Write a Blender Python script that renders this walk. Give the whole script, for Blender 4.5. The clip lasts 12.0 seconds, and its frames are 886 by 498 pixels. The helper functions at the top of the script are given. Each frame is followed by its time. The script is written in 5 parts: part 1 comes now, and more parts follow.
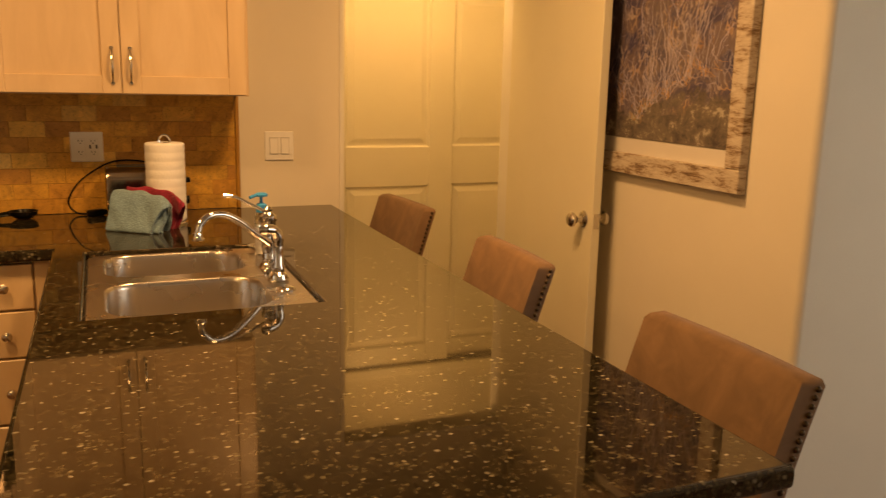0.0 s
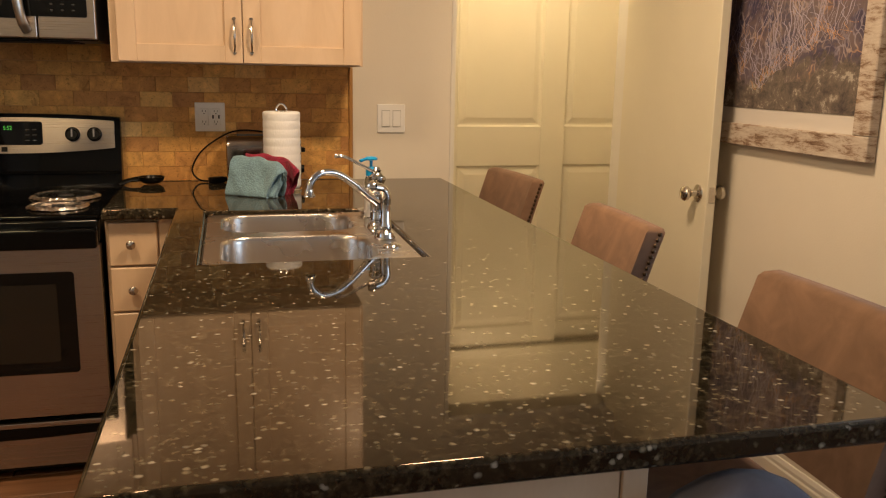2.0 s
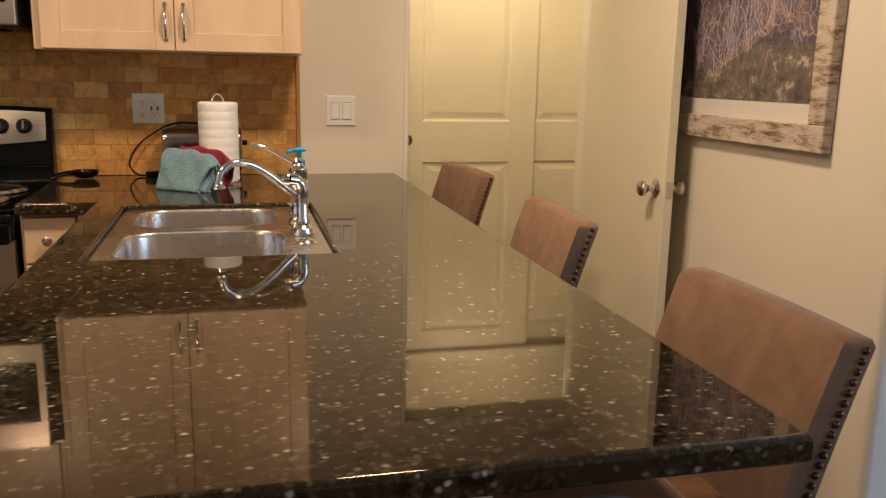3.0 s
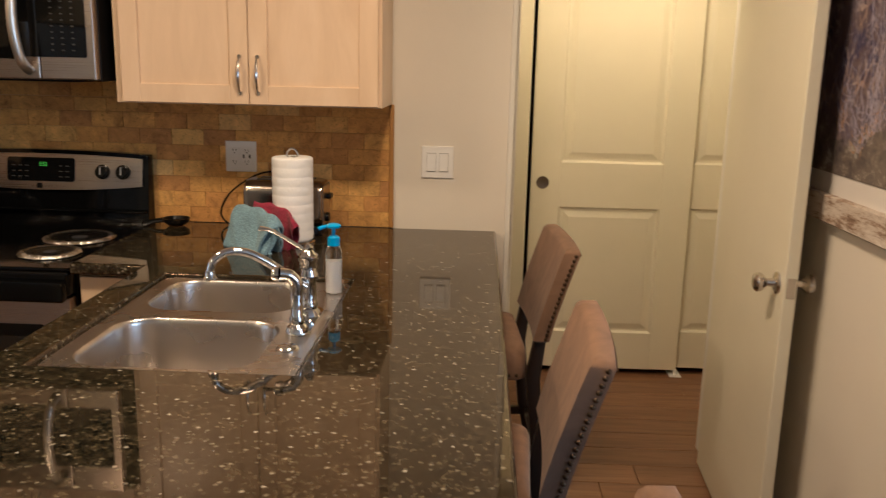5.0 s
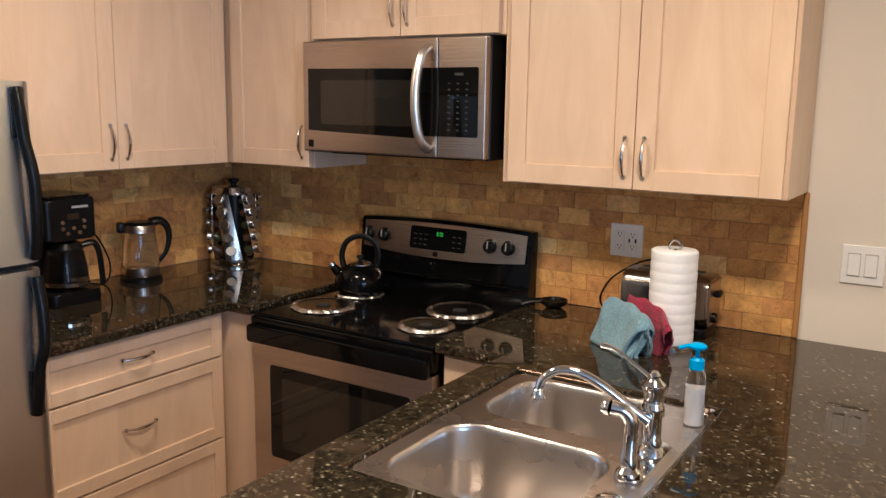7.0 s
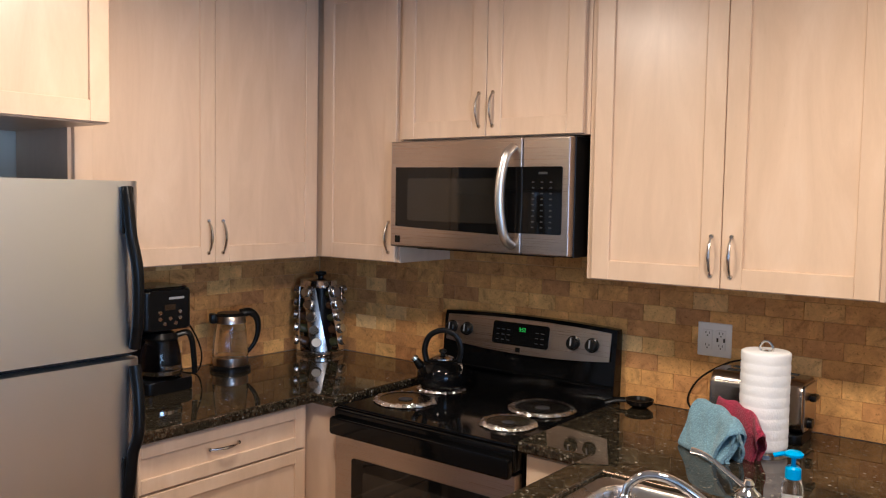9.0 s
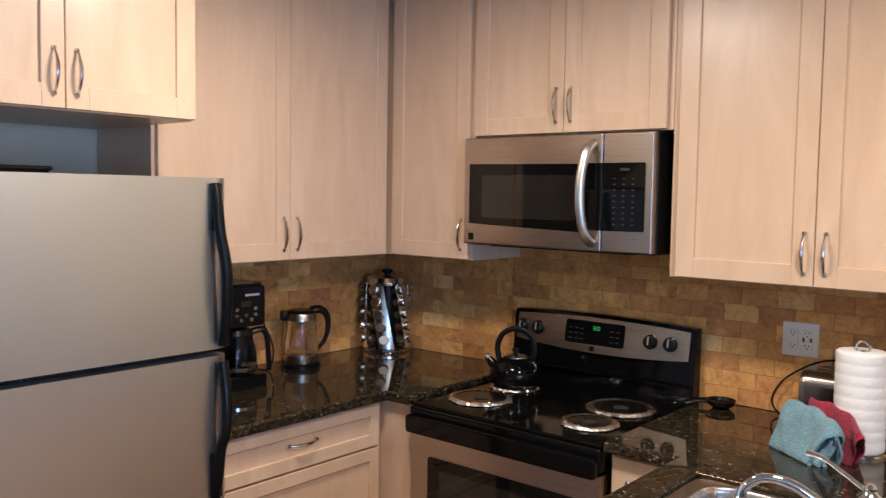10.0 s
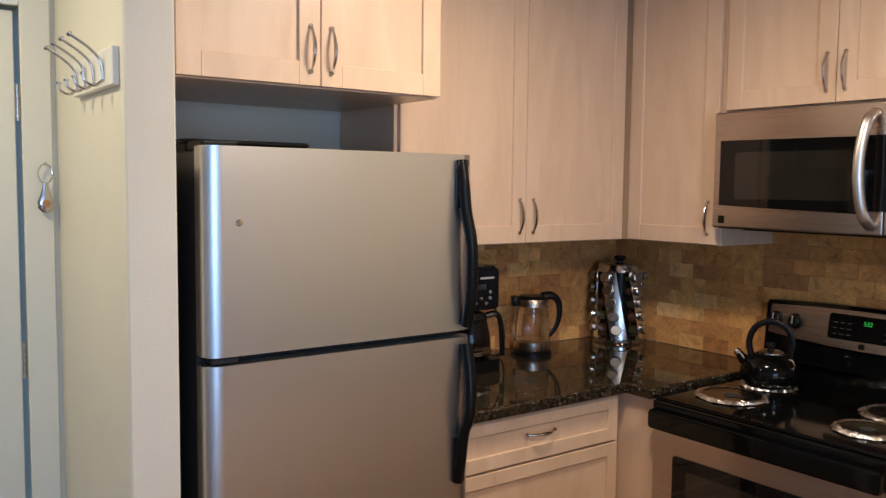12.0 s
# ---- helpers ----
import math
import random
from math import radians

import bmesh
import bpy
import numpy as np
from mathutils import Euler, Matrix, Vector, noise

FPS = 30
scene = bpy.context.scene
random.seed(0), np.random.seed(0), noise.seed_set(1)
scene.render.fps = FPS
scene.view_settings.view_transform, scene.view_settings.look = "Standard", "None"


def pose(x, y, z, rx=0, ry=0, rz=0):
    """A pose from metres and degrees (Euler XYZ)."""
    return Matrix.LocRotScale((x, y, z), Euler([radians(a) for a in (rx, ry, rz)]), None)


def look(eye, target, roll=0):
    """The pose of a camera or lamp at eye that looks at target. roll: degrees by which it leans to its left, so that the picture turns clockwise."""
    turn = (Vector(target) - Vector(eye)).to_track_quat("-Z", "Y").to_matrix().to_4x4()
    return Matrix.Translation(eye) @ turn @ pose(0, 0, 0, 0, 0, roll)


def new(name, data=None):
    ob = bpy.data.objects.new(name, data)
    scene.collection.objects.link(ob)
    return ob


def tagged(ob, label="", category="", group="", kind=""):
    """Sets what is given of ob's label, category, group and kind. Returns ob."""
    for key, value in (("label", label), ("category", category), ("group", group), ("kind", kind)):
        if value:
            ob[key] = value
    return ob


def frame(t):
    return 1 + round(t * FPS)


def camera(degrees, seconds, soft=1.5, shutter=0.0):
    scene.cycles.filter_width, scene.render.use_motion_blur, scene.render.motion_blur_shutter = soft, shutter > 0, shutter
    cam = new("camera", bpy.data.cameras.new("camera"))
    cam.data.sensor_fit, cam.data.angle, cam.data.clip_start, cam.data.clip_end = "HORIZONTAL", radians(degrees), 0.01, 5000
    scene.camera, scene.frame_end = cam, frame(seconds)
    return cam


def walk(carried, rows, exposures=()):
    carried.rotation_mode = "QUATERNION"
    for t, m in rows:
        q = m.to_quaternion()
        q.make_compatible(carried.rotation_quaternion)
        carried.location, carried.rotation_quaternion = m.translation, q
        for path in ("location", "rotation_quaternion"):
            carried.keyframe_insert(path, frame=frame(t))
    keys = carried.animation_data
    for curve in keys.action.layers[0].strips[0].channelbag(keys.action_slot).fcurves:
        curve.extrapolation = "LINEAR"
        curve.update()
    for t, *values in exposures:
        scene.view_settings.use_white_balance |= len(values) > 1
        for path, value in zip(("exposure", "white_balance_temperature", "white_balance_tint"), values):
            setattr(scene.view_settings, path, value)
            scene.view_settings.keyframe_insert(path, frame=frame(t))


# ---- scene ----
cam = camera(55.9, 12.0, 1.2, 0.25)
PATH = [
    (0, (0.796, -3.508, 1.459), (1.541, -1.695, 1.06), 1.3),
    (0.5, (0.782, -3.502, 1.429), (1.363, -1.628, 1.037), 1.2),
    (1, (0.777, -3.514, 1.393), (1.302, -1.625, 0.994), 1.2),
    (1.5, (0.795, -3.522, 1.355), (1.294, -1.626, 0.958), 1.2),
    (2, (0.81, -3.529, 1.361), (1.301, -1.635, 0.95), 1.1),
    (2.5, (0.888, -3.517, 1.34), (1.369, -1.619, 0.934), 1.1),
    (3, (1.062, -3.436, 1.32), (1.539, -1.537, 0.912), 1.1),
    (5, (1.638, -3.116, 1.528), (1.56, -1.164, 1.096), 1.3),
    (5.5, (1.671, -2.967, 1.571), (1.305, -1.047, 1.151), 0.7),
    (6, (1.699, -2.854, 1.581), (1.08, -0.997, 1.171), 0.7),
    (6.5, (1.728, -2.792, 1.596), (0.834, -1.046, 1.205), 0.7),
    (7, (1.741, -2.773, 1.626), (0.687, -1.108, 1.287), 0.9),
    (7.5, (1.762, -2.777, 1.654), (0.629, -1.148, 1.403), 0.8),
    (9.5, (1.721, -2.827, 1.638), (0.482, -1.262, 1.518), 1.0),
    (10, (1.613, -2.877, 1.635), (0.323, -1.354, 1.505), 0.9),
    (10.5, (1.623, -2.866, 1.647), (0.163, -1.507, 1.499), 0.9),
    (11, (1.6, -2.857, 1.63), (0.068, -1.579, 1.48), 0.8),
    (11.5, (1.54, -2.874, 1.621), (-0.028, -1.642, 1.468), 0.9),
    (12, (1.427, -2.89, 1.586), (-0.184, -1.714, 1.435), 0.6),
]
WHITE = [(0.0, -0.28, 12500, 22), (0.6, -0.14, 7500, 14), (1.2, -0.06, 6250, 10), (2.0, -0.03, 5900, 10), (3.0, 0.0, 5450, 10),
         (5.5, -0.05, 5200, 10), (6.0, 0.16, 5050, 10), (6.5, 0.27, 4800, 10), (7.5, 0.4, 4600, 10), (9.5, 0.38, 4450, 10), (10.8, 0.32, 4420, 10), (12.0, 0.18, 4650, 10)]
walk(cam, [(t, look(eye, target, roll)) for t, eye, target, roll in PATH], WHITE)

# ---- world and lights ----
world = bpy.data.worlds.new("world")
scene.world = world
world.use_nodes = True
wt = world.node_tree
sky = wt.nodes.new("ShaderNodeTexSky")
sky.sky_type, sky.sun_disc = "NISHITA", False
sky.sun_elevation, sky.sun_rotation = radians(35), radians(120)
wt.nodes["Background"].inputs["Strength"].default_value = 0.1
wt.links.new(sky.outputs[0], wt.nodes["Background"].inputs["Color"])


def disk_lamp(name, x, y, z, watts, size, colour):
    data = bpy.data.lights.new(name, "AREA")
    data.shape, data.size, data.energy, data.color = "DISK", size, watts, colour
    ob = new(name, data)
    ob.matrix_world = pose(x, y, z)
    return ob


BULB = (1.0, 0.66, 0.35)
KITCHEN_LAMP = (0.12, -1.47)
BAR_LAMP = (1.50, -1.42)
HALL_LAMP = (2.38, 0.28)
CEILING = 2.52
disk_lamp("kitchen_bulb", *KITCHEN_LAMP, CEILING - 0.115, 20, 0.26, BULB)
disk_lamp("bar_bulb", *BAR_LAMP, CEILING - 0.115, 29, 0.30, BULB)
hall = bpy.data.lights.new("hall_bulb", "POINT")
hall.energy, hall.shadow_soft_size, hall.color = 18.0, 0.10, (1.0, 0.71, 0.37)
new("hall_bulb", hall).matrix_world = pose(*HALL_LAMP, 2.27)
ENTRY_LAMP = (-0.50, -3.15)
disk_lamp("entry_bulb", *ENTRY_LAMP, CEILING - 0.115, 13, 0.26, (1.0, 0.71, 0.33))
day = bpy.data.lights.new("window_daylight", "AREA")
day.shape, day.size, day.size_y, day.energy, day.color = "RECTANGLE", 2.2, 1.4, 50, (0.64, 0.82, 1.0)
new("window_daylight", day).matrix_world = look((5.17, -4.1, 1.5), (1.0, -3.6, 1.4))

# ---- materials ----
def material(name, colour=(0.5, 0.5, 0.5), rough=0.5, metal=0.0, **more):
    m = bpy.data.materials.new(name)
    m.use_nodes = True
    b = m.node_tree.nodes["Principled BSDF"]
    b.inputs["Base Color"].default_value = (*colour, 1)
    b.inputs["Roughness"].default_value = rough
    b.inputs["Metallic"].default_value = metal
    for key, value in more.items():
        b.inputs[key.replace("_", " ")].default_value = value
    return m


def add(m, kind, **inputs):
    n = m.node_tree.nodes.new(kind)
    for key, value in inputs.items():
        n.inputs[key.replace("_", " ")].default_value = value
    return n


def link(m, a, b):
    m.node_tree.links.new(a, b)


def shader(m):
    return m.node_tree.nodes["Principled BSDF"]


def place(m, stretch=(1, 1, 1), kind="Object"):
    """Coordinates of the surface, stretched."""
    c = add(m, "ShaderNodeTexCoord")
    k = add(m, "ShaderNodeMapping")
    k.inputs["Scale"].default_value = stretch
    link(m, c.outputs[kind], k.inputs["Vector"])
    return k.outputs[0]


def ramp(m, fac, stops):
    r = add(m, "ShaderNodeValToRGB")
    el = r.color_ramp.elements
    while len(el) < len(stops):
        el.new(0.5)
    for e, (p, c) in zip(el, stops):
        e.position, e.color = p, (*c, 1)
    link(m, fac, r.inputs[0])
    return r.outputs[0]


def noise_of(m, vec, scale, detail=4, rough=0.6, distort=0.0):
    n = add(m, "ShaderNodeTexNoise", Scale=scale, Detail=detail, Roughness=rough, Distortion=distort)
    link(m, vec, n.inputs["Vector"])
    return n.outputs["Fac"]


def mix(m, fac, a, b, how="MIX"):
    n = m.node_tree.nodes.new("ShaderNodeMix")
    n.data_type, n.blend_type = "RGBA", how
    for sock, v in ((n.inputs[0], fac), (n.inputs[6], a), (n.inputs[7], b)):
        if isinstance(v, (int, float)):
            sock.default_value = v
        elif isinstance(v, tuple):
            sock.default_value = (*v, 1)
        else:
            link(m, v, sock)
    return n.outputs[2]


def bump(m, height, strength, distance=0.002):
    b = add(m, "ShaderNodeBump", Strength=strength, Distance=distance)
    link(m, height, b.inputs["Height"])
    link(m, b.outputs[0], shader(m).inputs["Normal"])


def rough_by(m, fac, low, high):
    r = add(m, "ShaderNodeMapRange")
    r.inputs["To Min"].default_value, r.inputs["To Max"].default_value = low, high
    link(m, fac, r.inputs["Value"])
    link(m, r.outputs[0], shader(m).inputs["Roughness"])


def maple(name, tint=(1, 1, 1)):
    """Pale maple veneer, grain along z, figure changing from piece to piece."""
    m = material(name, rough=0.34)
    info = add(m, "ShaderNodeObjectInfo")
    v = place(m, (5.5, 5.5, 1.1))
    shift = add(m, "ShaderNodeVectorMath")
    shift.operation = "ADD"
    link(m, v, shift.inputs[0])
    grow = add(m, "ShaderNodeMath")
    grow.operation = "MULTIPLY"
    grow.inputs[1].default_value = 37.0
    link(m, info.outputs["Random"], grow.inputs[0])
    link(m, grow.outputs[0], shift.inputs[1])
    a = noise_of(m, shift.outputs[0], 1.5, 5, 0.58, 1.1)
    b = noise_of(m, shift.outputs[0], 30, 4, 0.7, 0.4)
    base = ramp(m, a, [(0.25, tuple(x * t for x, t in zip((0.60, 0.435, 0.28), tint))),
                       (0.55, tuple(x * t for x, t in zip((0.68, 0.505, 0.335), tint))),
                       (0.8, tuple(x * t for x, t in zip((0.735, 0.565, 0.40), tint)))])
    fine = ramp(m, b, [(0.3, (0.93, 0.92, 0.91)), (0.65, (1, 1, 1))])
    link(m, mix(m, 0.35, base, fine, "MULTIPLY"), shader(m).inputs["Base Color"])
    rough_by(m, b, 0.24, 0.36)
    bump(m, b, 0.08)
    return m


def granite():
    m = material("granite", rough=0.035)
    v = place(m)
    warp = noise_of(m, v, 75, 5, 0.7)
    warped = add(m, "ShaderNodeVectorMath")
    warped.operation = "MULTIPLY_ADD"
    warped.inputs[1].default_value = (0.0065, 0.0065, 0.0065)
    wn = add(m, "ShaderNodeTexNoise", Scale=110.0, Detail=3.0)
    link(m, v, wn.inputs["Vector"])
    link(m, wn.outputs["Color"], warped.inputs[0])
    link(m, place(m, (0.9, 1.1, 1)), warped.inputs[2])
    cells = add(m, "ShaderNodeTexVoronoi", Scale=110.0)
    link(m, warped.outputs[0], cells.inputs["Vector"])
    sep = add(m, "ShaderNodeSeparateColor")
    link(m, cells.outputs["Color"], sep.inputs[0])
    ground = ramp(m, warp, [(0.38, (0.0025, 0.003, 0.002)), (0.50, (0.016, 0.0135, 0.008)), (0.60, (0.057, 0.044, 0.025)), (0.74, (0.14, 0.115, 0.068))])
    big = noise_of(m, v, 14, 3)
    ground = mix(m, ramp(m, big, [(0.4, (0, 0, 0)), (0.65, (1, 1, 1))]), ground, (0.020, 0.0155, 0.009))
    pick = ramp(m, sep.outputs[0], [(0.40, (0, 0, 0)), (0.92, (1, 1, 1))])
    near = ramp(m, cells.outputs["Distance"], [(0.22, (1, 1, 1)), (0.60, (0, 0, 0))])
    fleck = mix(m, 1.0, pick, near, "MULTIPLY")
    tone = ramp(m, sep.outputs[1], [(0.0, (0.005, 0.006, 0.004)), (0.35, (0.030, 0.026, 0.014)), (0.62, (0.080, 0.066, 0.036)), (0.82, (0.14, 0.12, 0.074)), (0.94, (0.27, 0.235, 0.165)), (1.0, (0.46, 0.42, 0.34))])
    link(m, mix(m, fleck, ground, tone), shader(m).inputs["Base Color"])
    shader(m).inputs["IOR"].default_value = 1.53
    shader(m).inputs["Specular Tint"].default_value = (1.0, 0.66, 0.44, 1)
    return m


def brushed(name, colour=(0.60, 0.57, 0.54), rough=0.28, along=(1, 220, 220), depth=0.03):
    m = material(name, colour, rough, 1.0)
    v = place(m, along)
    n = noise_of(m, v, 2.0, 3)
    rough_by(m, n, rough - 0.06, rough + 0.08)
    bump(m, n, depth, 0.0005)
    return m


def paint(name, colour, rough=0.55, grain=220, depth=0.12):
    m = material(name, colour, rough)
    v = place(m)
    n = noise_of(m, v, grain, 3)
    w = noise_of(m, v, 2.5, 4)
    link(m, mix(m, ramp(m, w, [(0.3, (0, 0, 0)), (0.7, (1, 1, 1))]), tuple(c * 0.95 for c in colour), colour),
         shader(m).inputs["Base Color"])
    bump(m, n, depth)
    return m


def travertine():
    """Tumbled stone, each tile with its own tone."""
    m = material("travertine", rough=0.55)
    info = add(m, "ShaderNodeObjectInfo")
    r = info.outputs["Random"]
    tone = ramp(m, r, [(0.0, (0.45, 0.225, 0.080)), (0.12, (0.53, 0.27, 0.086)), (0.35, (0.61, 0.315, 0.092)), (0.62, (0.65, 0.35, 0.102)),
                       (0.86, (0.71, 0.405, 0.12)), (0.95, (0.76, 0.46, 0.145)), (1.0, (0.82, 0.56, 0.23))])
    shift = add(m, "ShaderNodeVectorMath")
    shift.operation = "ADD"
    link(m, place(m, (1, 1, 1), "Object"), shift.inputs[0])
    grow = add(m, "ShaderNodeMath")
    grow.operation = "MULTIPLY"
    grow.inputs[1].default_value = 53.0
    link(m, r, grow.inputs[0])
    link(m, grow.outputs[0], shift.inputs[1])
    shader(m).inputs["Specular IOR Level"].default_value = 0.28
    a = noise_of(m, shift.outputs[0], 17, 8, 0.72, 0.8)
    b = noise_of(m, shift.outputs[0], 120, 3)
    cloud = ramp(m, a, [(0.28, (0.44, 0.40, 0.38)), (0.45, (0.90, 0.88, 0.86)), (0.56, (1.05, 1.05, 1.0)), (0.72, (1.38, 1.38, 1.34))])
    col = mix(m, 1.0, tone, cloud, "MULTIPLY")
    pits = ramp(m, b, [(0.30, (0.45, 0.4, 0.36)), (0.42, (1, 1, 1))])
    link(m, mix(m, 0.7, col, pits, "MULTIPLY"), shader(m).inputs["Base Color"])
    bump(m, b, 0.5, 0.001)
    rough_by(m, a, 0.38, 0.65)
    return m


def floor_wood():
    m = material("floor_wood", rough=0.35)
    info = add(m, "ShaderNodeObjectInfo")
    shift = add(m, "ShaderNodeVectorMath")
    shift.operation = "ADD"
    link(m, place(m, (1.2, 14, 14)), shift.inputs[0])
    grow = add(m, "ShaderNodeMath")
    grow.operation = "MULTIPLY"
    grow.inputs[1].default_value = 41.0
    link(m, info.outputs["Random"], grow.inputs[0])
    link(m, grow.outputs[0], shift.inputs[1])
    a = noise_of(m, shift.outputs[0], 2.0, 5, 0.65, 0.7)
    base = ramp(m, a, [(0.28, (0.115, 0.052, 0.024)), (0.5, (0.195, 0.098, 0.048)), (0.75, (0.26, 0.145, 0.078))])
    vary = ramp(m, info.outputs["Random"], [(0, (0.78, 0.76, 0.74)), (1, (1.12, 1.1, 1.08))])
    link(m, mix(m, 1.0, base, vary, "MULTIPLY"), shader(m).inputs["Base Color"])
    bump(m, a, 0.1)
    return m


def suede(name, colour):
    """Brushed microsuede: soft lighter and darker strokes."""
    m = material(name, colour, 0.92)
    v = place(m)
    a = noise_of(m, v, 9, 4, 0.6, 1.2)
    b = noise_of(m, v, 420, 2)
    link(m, ramp(m, a, [(0.3, tuple(c * 0.78 for c in colour)), (0.5, colour), (0.7, tuple(c * 1.22 for c in colour))]),
         shader(m).inputs["Base Color"])
    shader(m).inputs["Sheen Weight"].default_value = 0.12
    shader(m).inputs["Sheen Roughness"].default_value = 0.4
    bump(m, b, 0.12)
    return m


def cloth(name, colour):
    """Waffle-woven kitchen cloth."""
    m = material(name, colour, 0.95)
    v = place(m)
    w = add(m, "ShaderNodeTexVoronoi", Scale=165.0)
    link(m, v, w.inputs["Vector"])
    a = noise_of(m, v, 14, 3)
    c = mix(m, ramp(m, a, [(0.3, (0, 0, 0)), (0.7, (1, 1, 1))]), tuple(x * 0.82 for x in colour), colour)
    shade = ramp(m, w.outputs["Distance"], [(0.1, (1, 1, 1)), (0.6, (0.72, 0.72, 0.72))])
    link(m, mix(m, 1.0, c, shade, "MULTIPLY"), shader(m).inputs["Base Color"])
    bump(m, w.outputs["Distance"], 0.7, 0.003)
    shader(m).inputs["Sheen Weight"].default_value = 0.2
    return m


def barnwood():
    """Whitewashed rough boards with the brown wood showing through."""
    m = material("barnwood", rough=0.8)
    v = place(m, (4, 4, 16))
    a = noise_of(m, v, 2.2, 9, 0.78, 0.3)
    link(m, ramp(m, a, [(0.36, (0.12, 0.07, 0.045)), (0.44, (0.28, 0.19, 0.13)), (0.50, (0.50, 0.42, 0.35)),
                        (0.68, (0.68, 0.62, 0.55))]), shader(m).inputs["Base Color"])
    bump(m, a, 0.5, 0.003)
    return m


def trail_map():
    """Printed aerial picture of a mountain with pale forked runs on blue-grey woods."""
    m = material("trail_map", rough=0.3)
    v = place(m)
    a = noise_of(m, v, 6.0, 9, 0.72, 0.5)
    high = ramp(m, a, [(0.30, (0.018, 0.016, 0.03)), (0.45, (0.07, 0.06, 0.12)), (0.55, (0.17, 0.125, 0.13)), (0.75, (0.10, 0.095, 0.18))])
    low = ramp(m, noise_of(m, v, 15, 10, 0.80, 0.4), [(0.36, (0.03, 0.026, 0.035)), (0.46, (0.11, 0.09, 0.085)), (0.56, (0.19, 0.155, 0.13)), (0.60, (0.46, 0.42, 0.37))])
    height = add(m, "ShaderNodeSeparateXYZ")
    link(m, v, height.inputs[0])
    rise = add(m, "ShaderNodeMath")
    rise.operation = "MULTIPLY_ADD"
    rise.inputs[1].default_value = 0.5
    link(m, a, rise.inputs[0])
    link(m, height.outputs[2], rise.inputs[2])
    upper = ramp(m, rise.outputs[0], [(0.50, (0, 0, 0)), (0.54, (1, 1, 1))])
    base = mix(m, upper, low, high)
    warp = add(m, "ShaderNodeTexNoise", Scale=5.0, Detail=4.0)
    link(m, v, warp.inputs["Vector"])
    wv = add(m, "ShaderNodeVectorMath")
    wv.operation = "MULTIPLY_ADD"
    wv.inputs[1].default_value = (0.55, 0.55, 0.55)
    link(m, warp.outputs["Color"], wv.inputs[0])
    sq = place(m, (2.4, 2.4, 0.5))
    link(m, sq, wv.inputs[2])
    lines = add(m, "ShaderNodeTexVoronoi", Scale=15.0)
    lines.feature = "DISTANCE_TO_EDGE"
    link(m, wv.outputs[0], lines.inputs["Vector"])
    runs = ramp(m, lines.outputs["Distance"], [(0.02, (1, 1, 1)), (0.10, (0, 0, 0))])
    where = mix(m, 1.0, upper, ramp(m, noise_of(m, v, 11, 3), [(0.42, (0, 0, 0)), (0.56, (0.9, 0.9, 0.9))]), "MULTIPLY")
    tone = ramp(m, noise_of(m, v, 7, 2), [(0.35, (0.50, 0.27, 0.12)), (0.48, (0.46, 0.36, 0.33)), (0.62, (0.33, 0.30, 0.38))])
    link(m, mix(m, mix(m, 1.0, runs, where, "MULTIPLY"), base, tone), shader(m).inputs["Base Color"])
    return m


MAPLE = maple("maple")
GRANITE = granite()
WALL = paint("wall_paint", (0.78, 0.72, 0.62), 0.7, 160, 0.25)
HALL_WALL = paint("hall_paint", (0.75, 0.70, 0.56), 0.7, 160, 0.25)
CEIL = paint("ceiling_paint", (0.80, 0.78, 0.74), 0.85, 90, 0.5)
DOOR = paint("door_paint", (0.78, 0.73, 0.58), 0.38, 60, 0.03)
TRIM = paint("trim_paint", (0.80, 0.77, 0.70), 0.4, 60, 0.03)
STONE = travertine()
GROUT = paint("grout", (0.60, 0.34, 0.12), 0.9, 300, 0.4)
WOOD = floor_wood()
SEAM = material("floor_joint", (0.03, 0.018, 0.012), 0.8)
EDGE = paint("edge_trim_wood", (0.42, 0.21, 0.055), 0.4, 40, 0.1)
STEEL = brushed("brushed_steel", (0.45, 0.39, 0.34), 0.28, (1, 420, 420), 0.005)
STEEL_V = brushed("brushed_steel_fridge", (0.68, 0.685, 0.685), 0.33, (220, 220, 1), 0.004)
SINK = material("sink_steel", (0.62, 0.58, 0.54), 0.27, 1.0)
rough_by(SINK, noise_of(SINK, place(SINK), 6, 3), 0.25, 0.30)
SATIN = brushed("satin_handle", (0.62, 0.58, 0.52), 0.32, (220, 220, 2), 0.002)
CHROME = material("chrome", (0.66, 0.65, 0.64), 0.06, 1.0)
NICKEL = material("satin_nickel", (0.60, 0.56, 0.51), 0.20, 1.0)
BLACK = material("black_enamel", (0.003, 0.003, 0.003), 0.07, IOR=1.30)
BLACK_GLASS = material("black_glass", (0.004, 0.004, 0.004), 0.04, IOR=1.38)
GREY_GLASS = material("tinted_window", (0.016, 0.014, 0.011), 0.07)
PLASTIC = material("black_plastic", (0.005, 0.005, 0.005), 0.28, IOR=1.28)
# Near-black puts closet and toe-kick shade into the colour; the grille shares it
UNLIT_BLACK = material("unlit_black", (0.004, 0.004, 0.004), 0.9)
GASKET = material("rubber_gasket", (0.012, 0.012, 0.013), 0.7)
IVORY = material("white_plastic", (0.88, 0.87, 0.85), 0.32)
SLOT = material("slot_black", (0.02, 0.02, 0.02), 0.6)
FOIL = material("burner_foil", (0.90, 0.89, 0.87), 0.16, 1.0)
bump(FOIL, noise_of(FOIL, place(FOIL), 60, 4, 0.7), 0.8, 0.006)
PAN = material("drip_pan", (0.32, 0.31, 0.30), 0.22, 1.0)
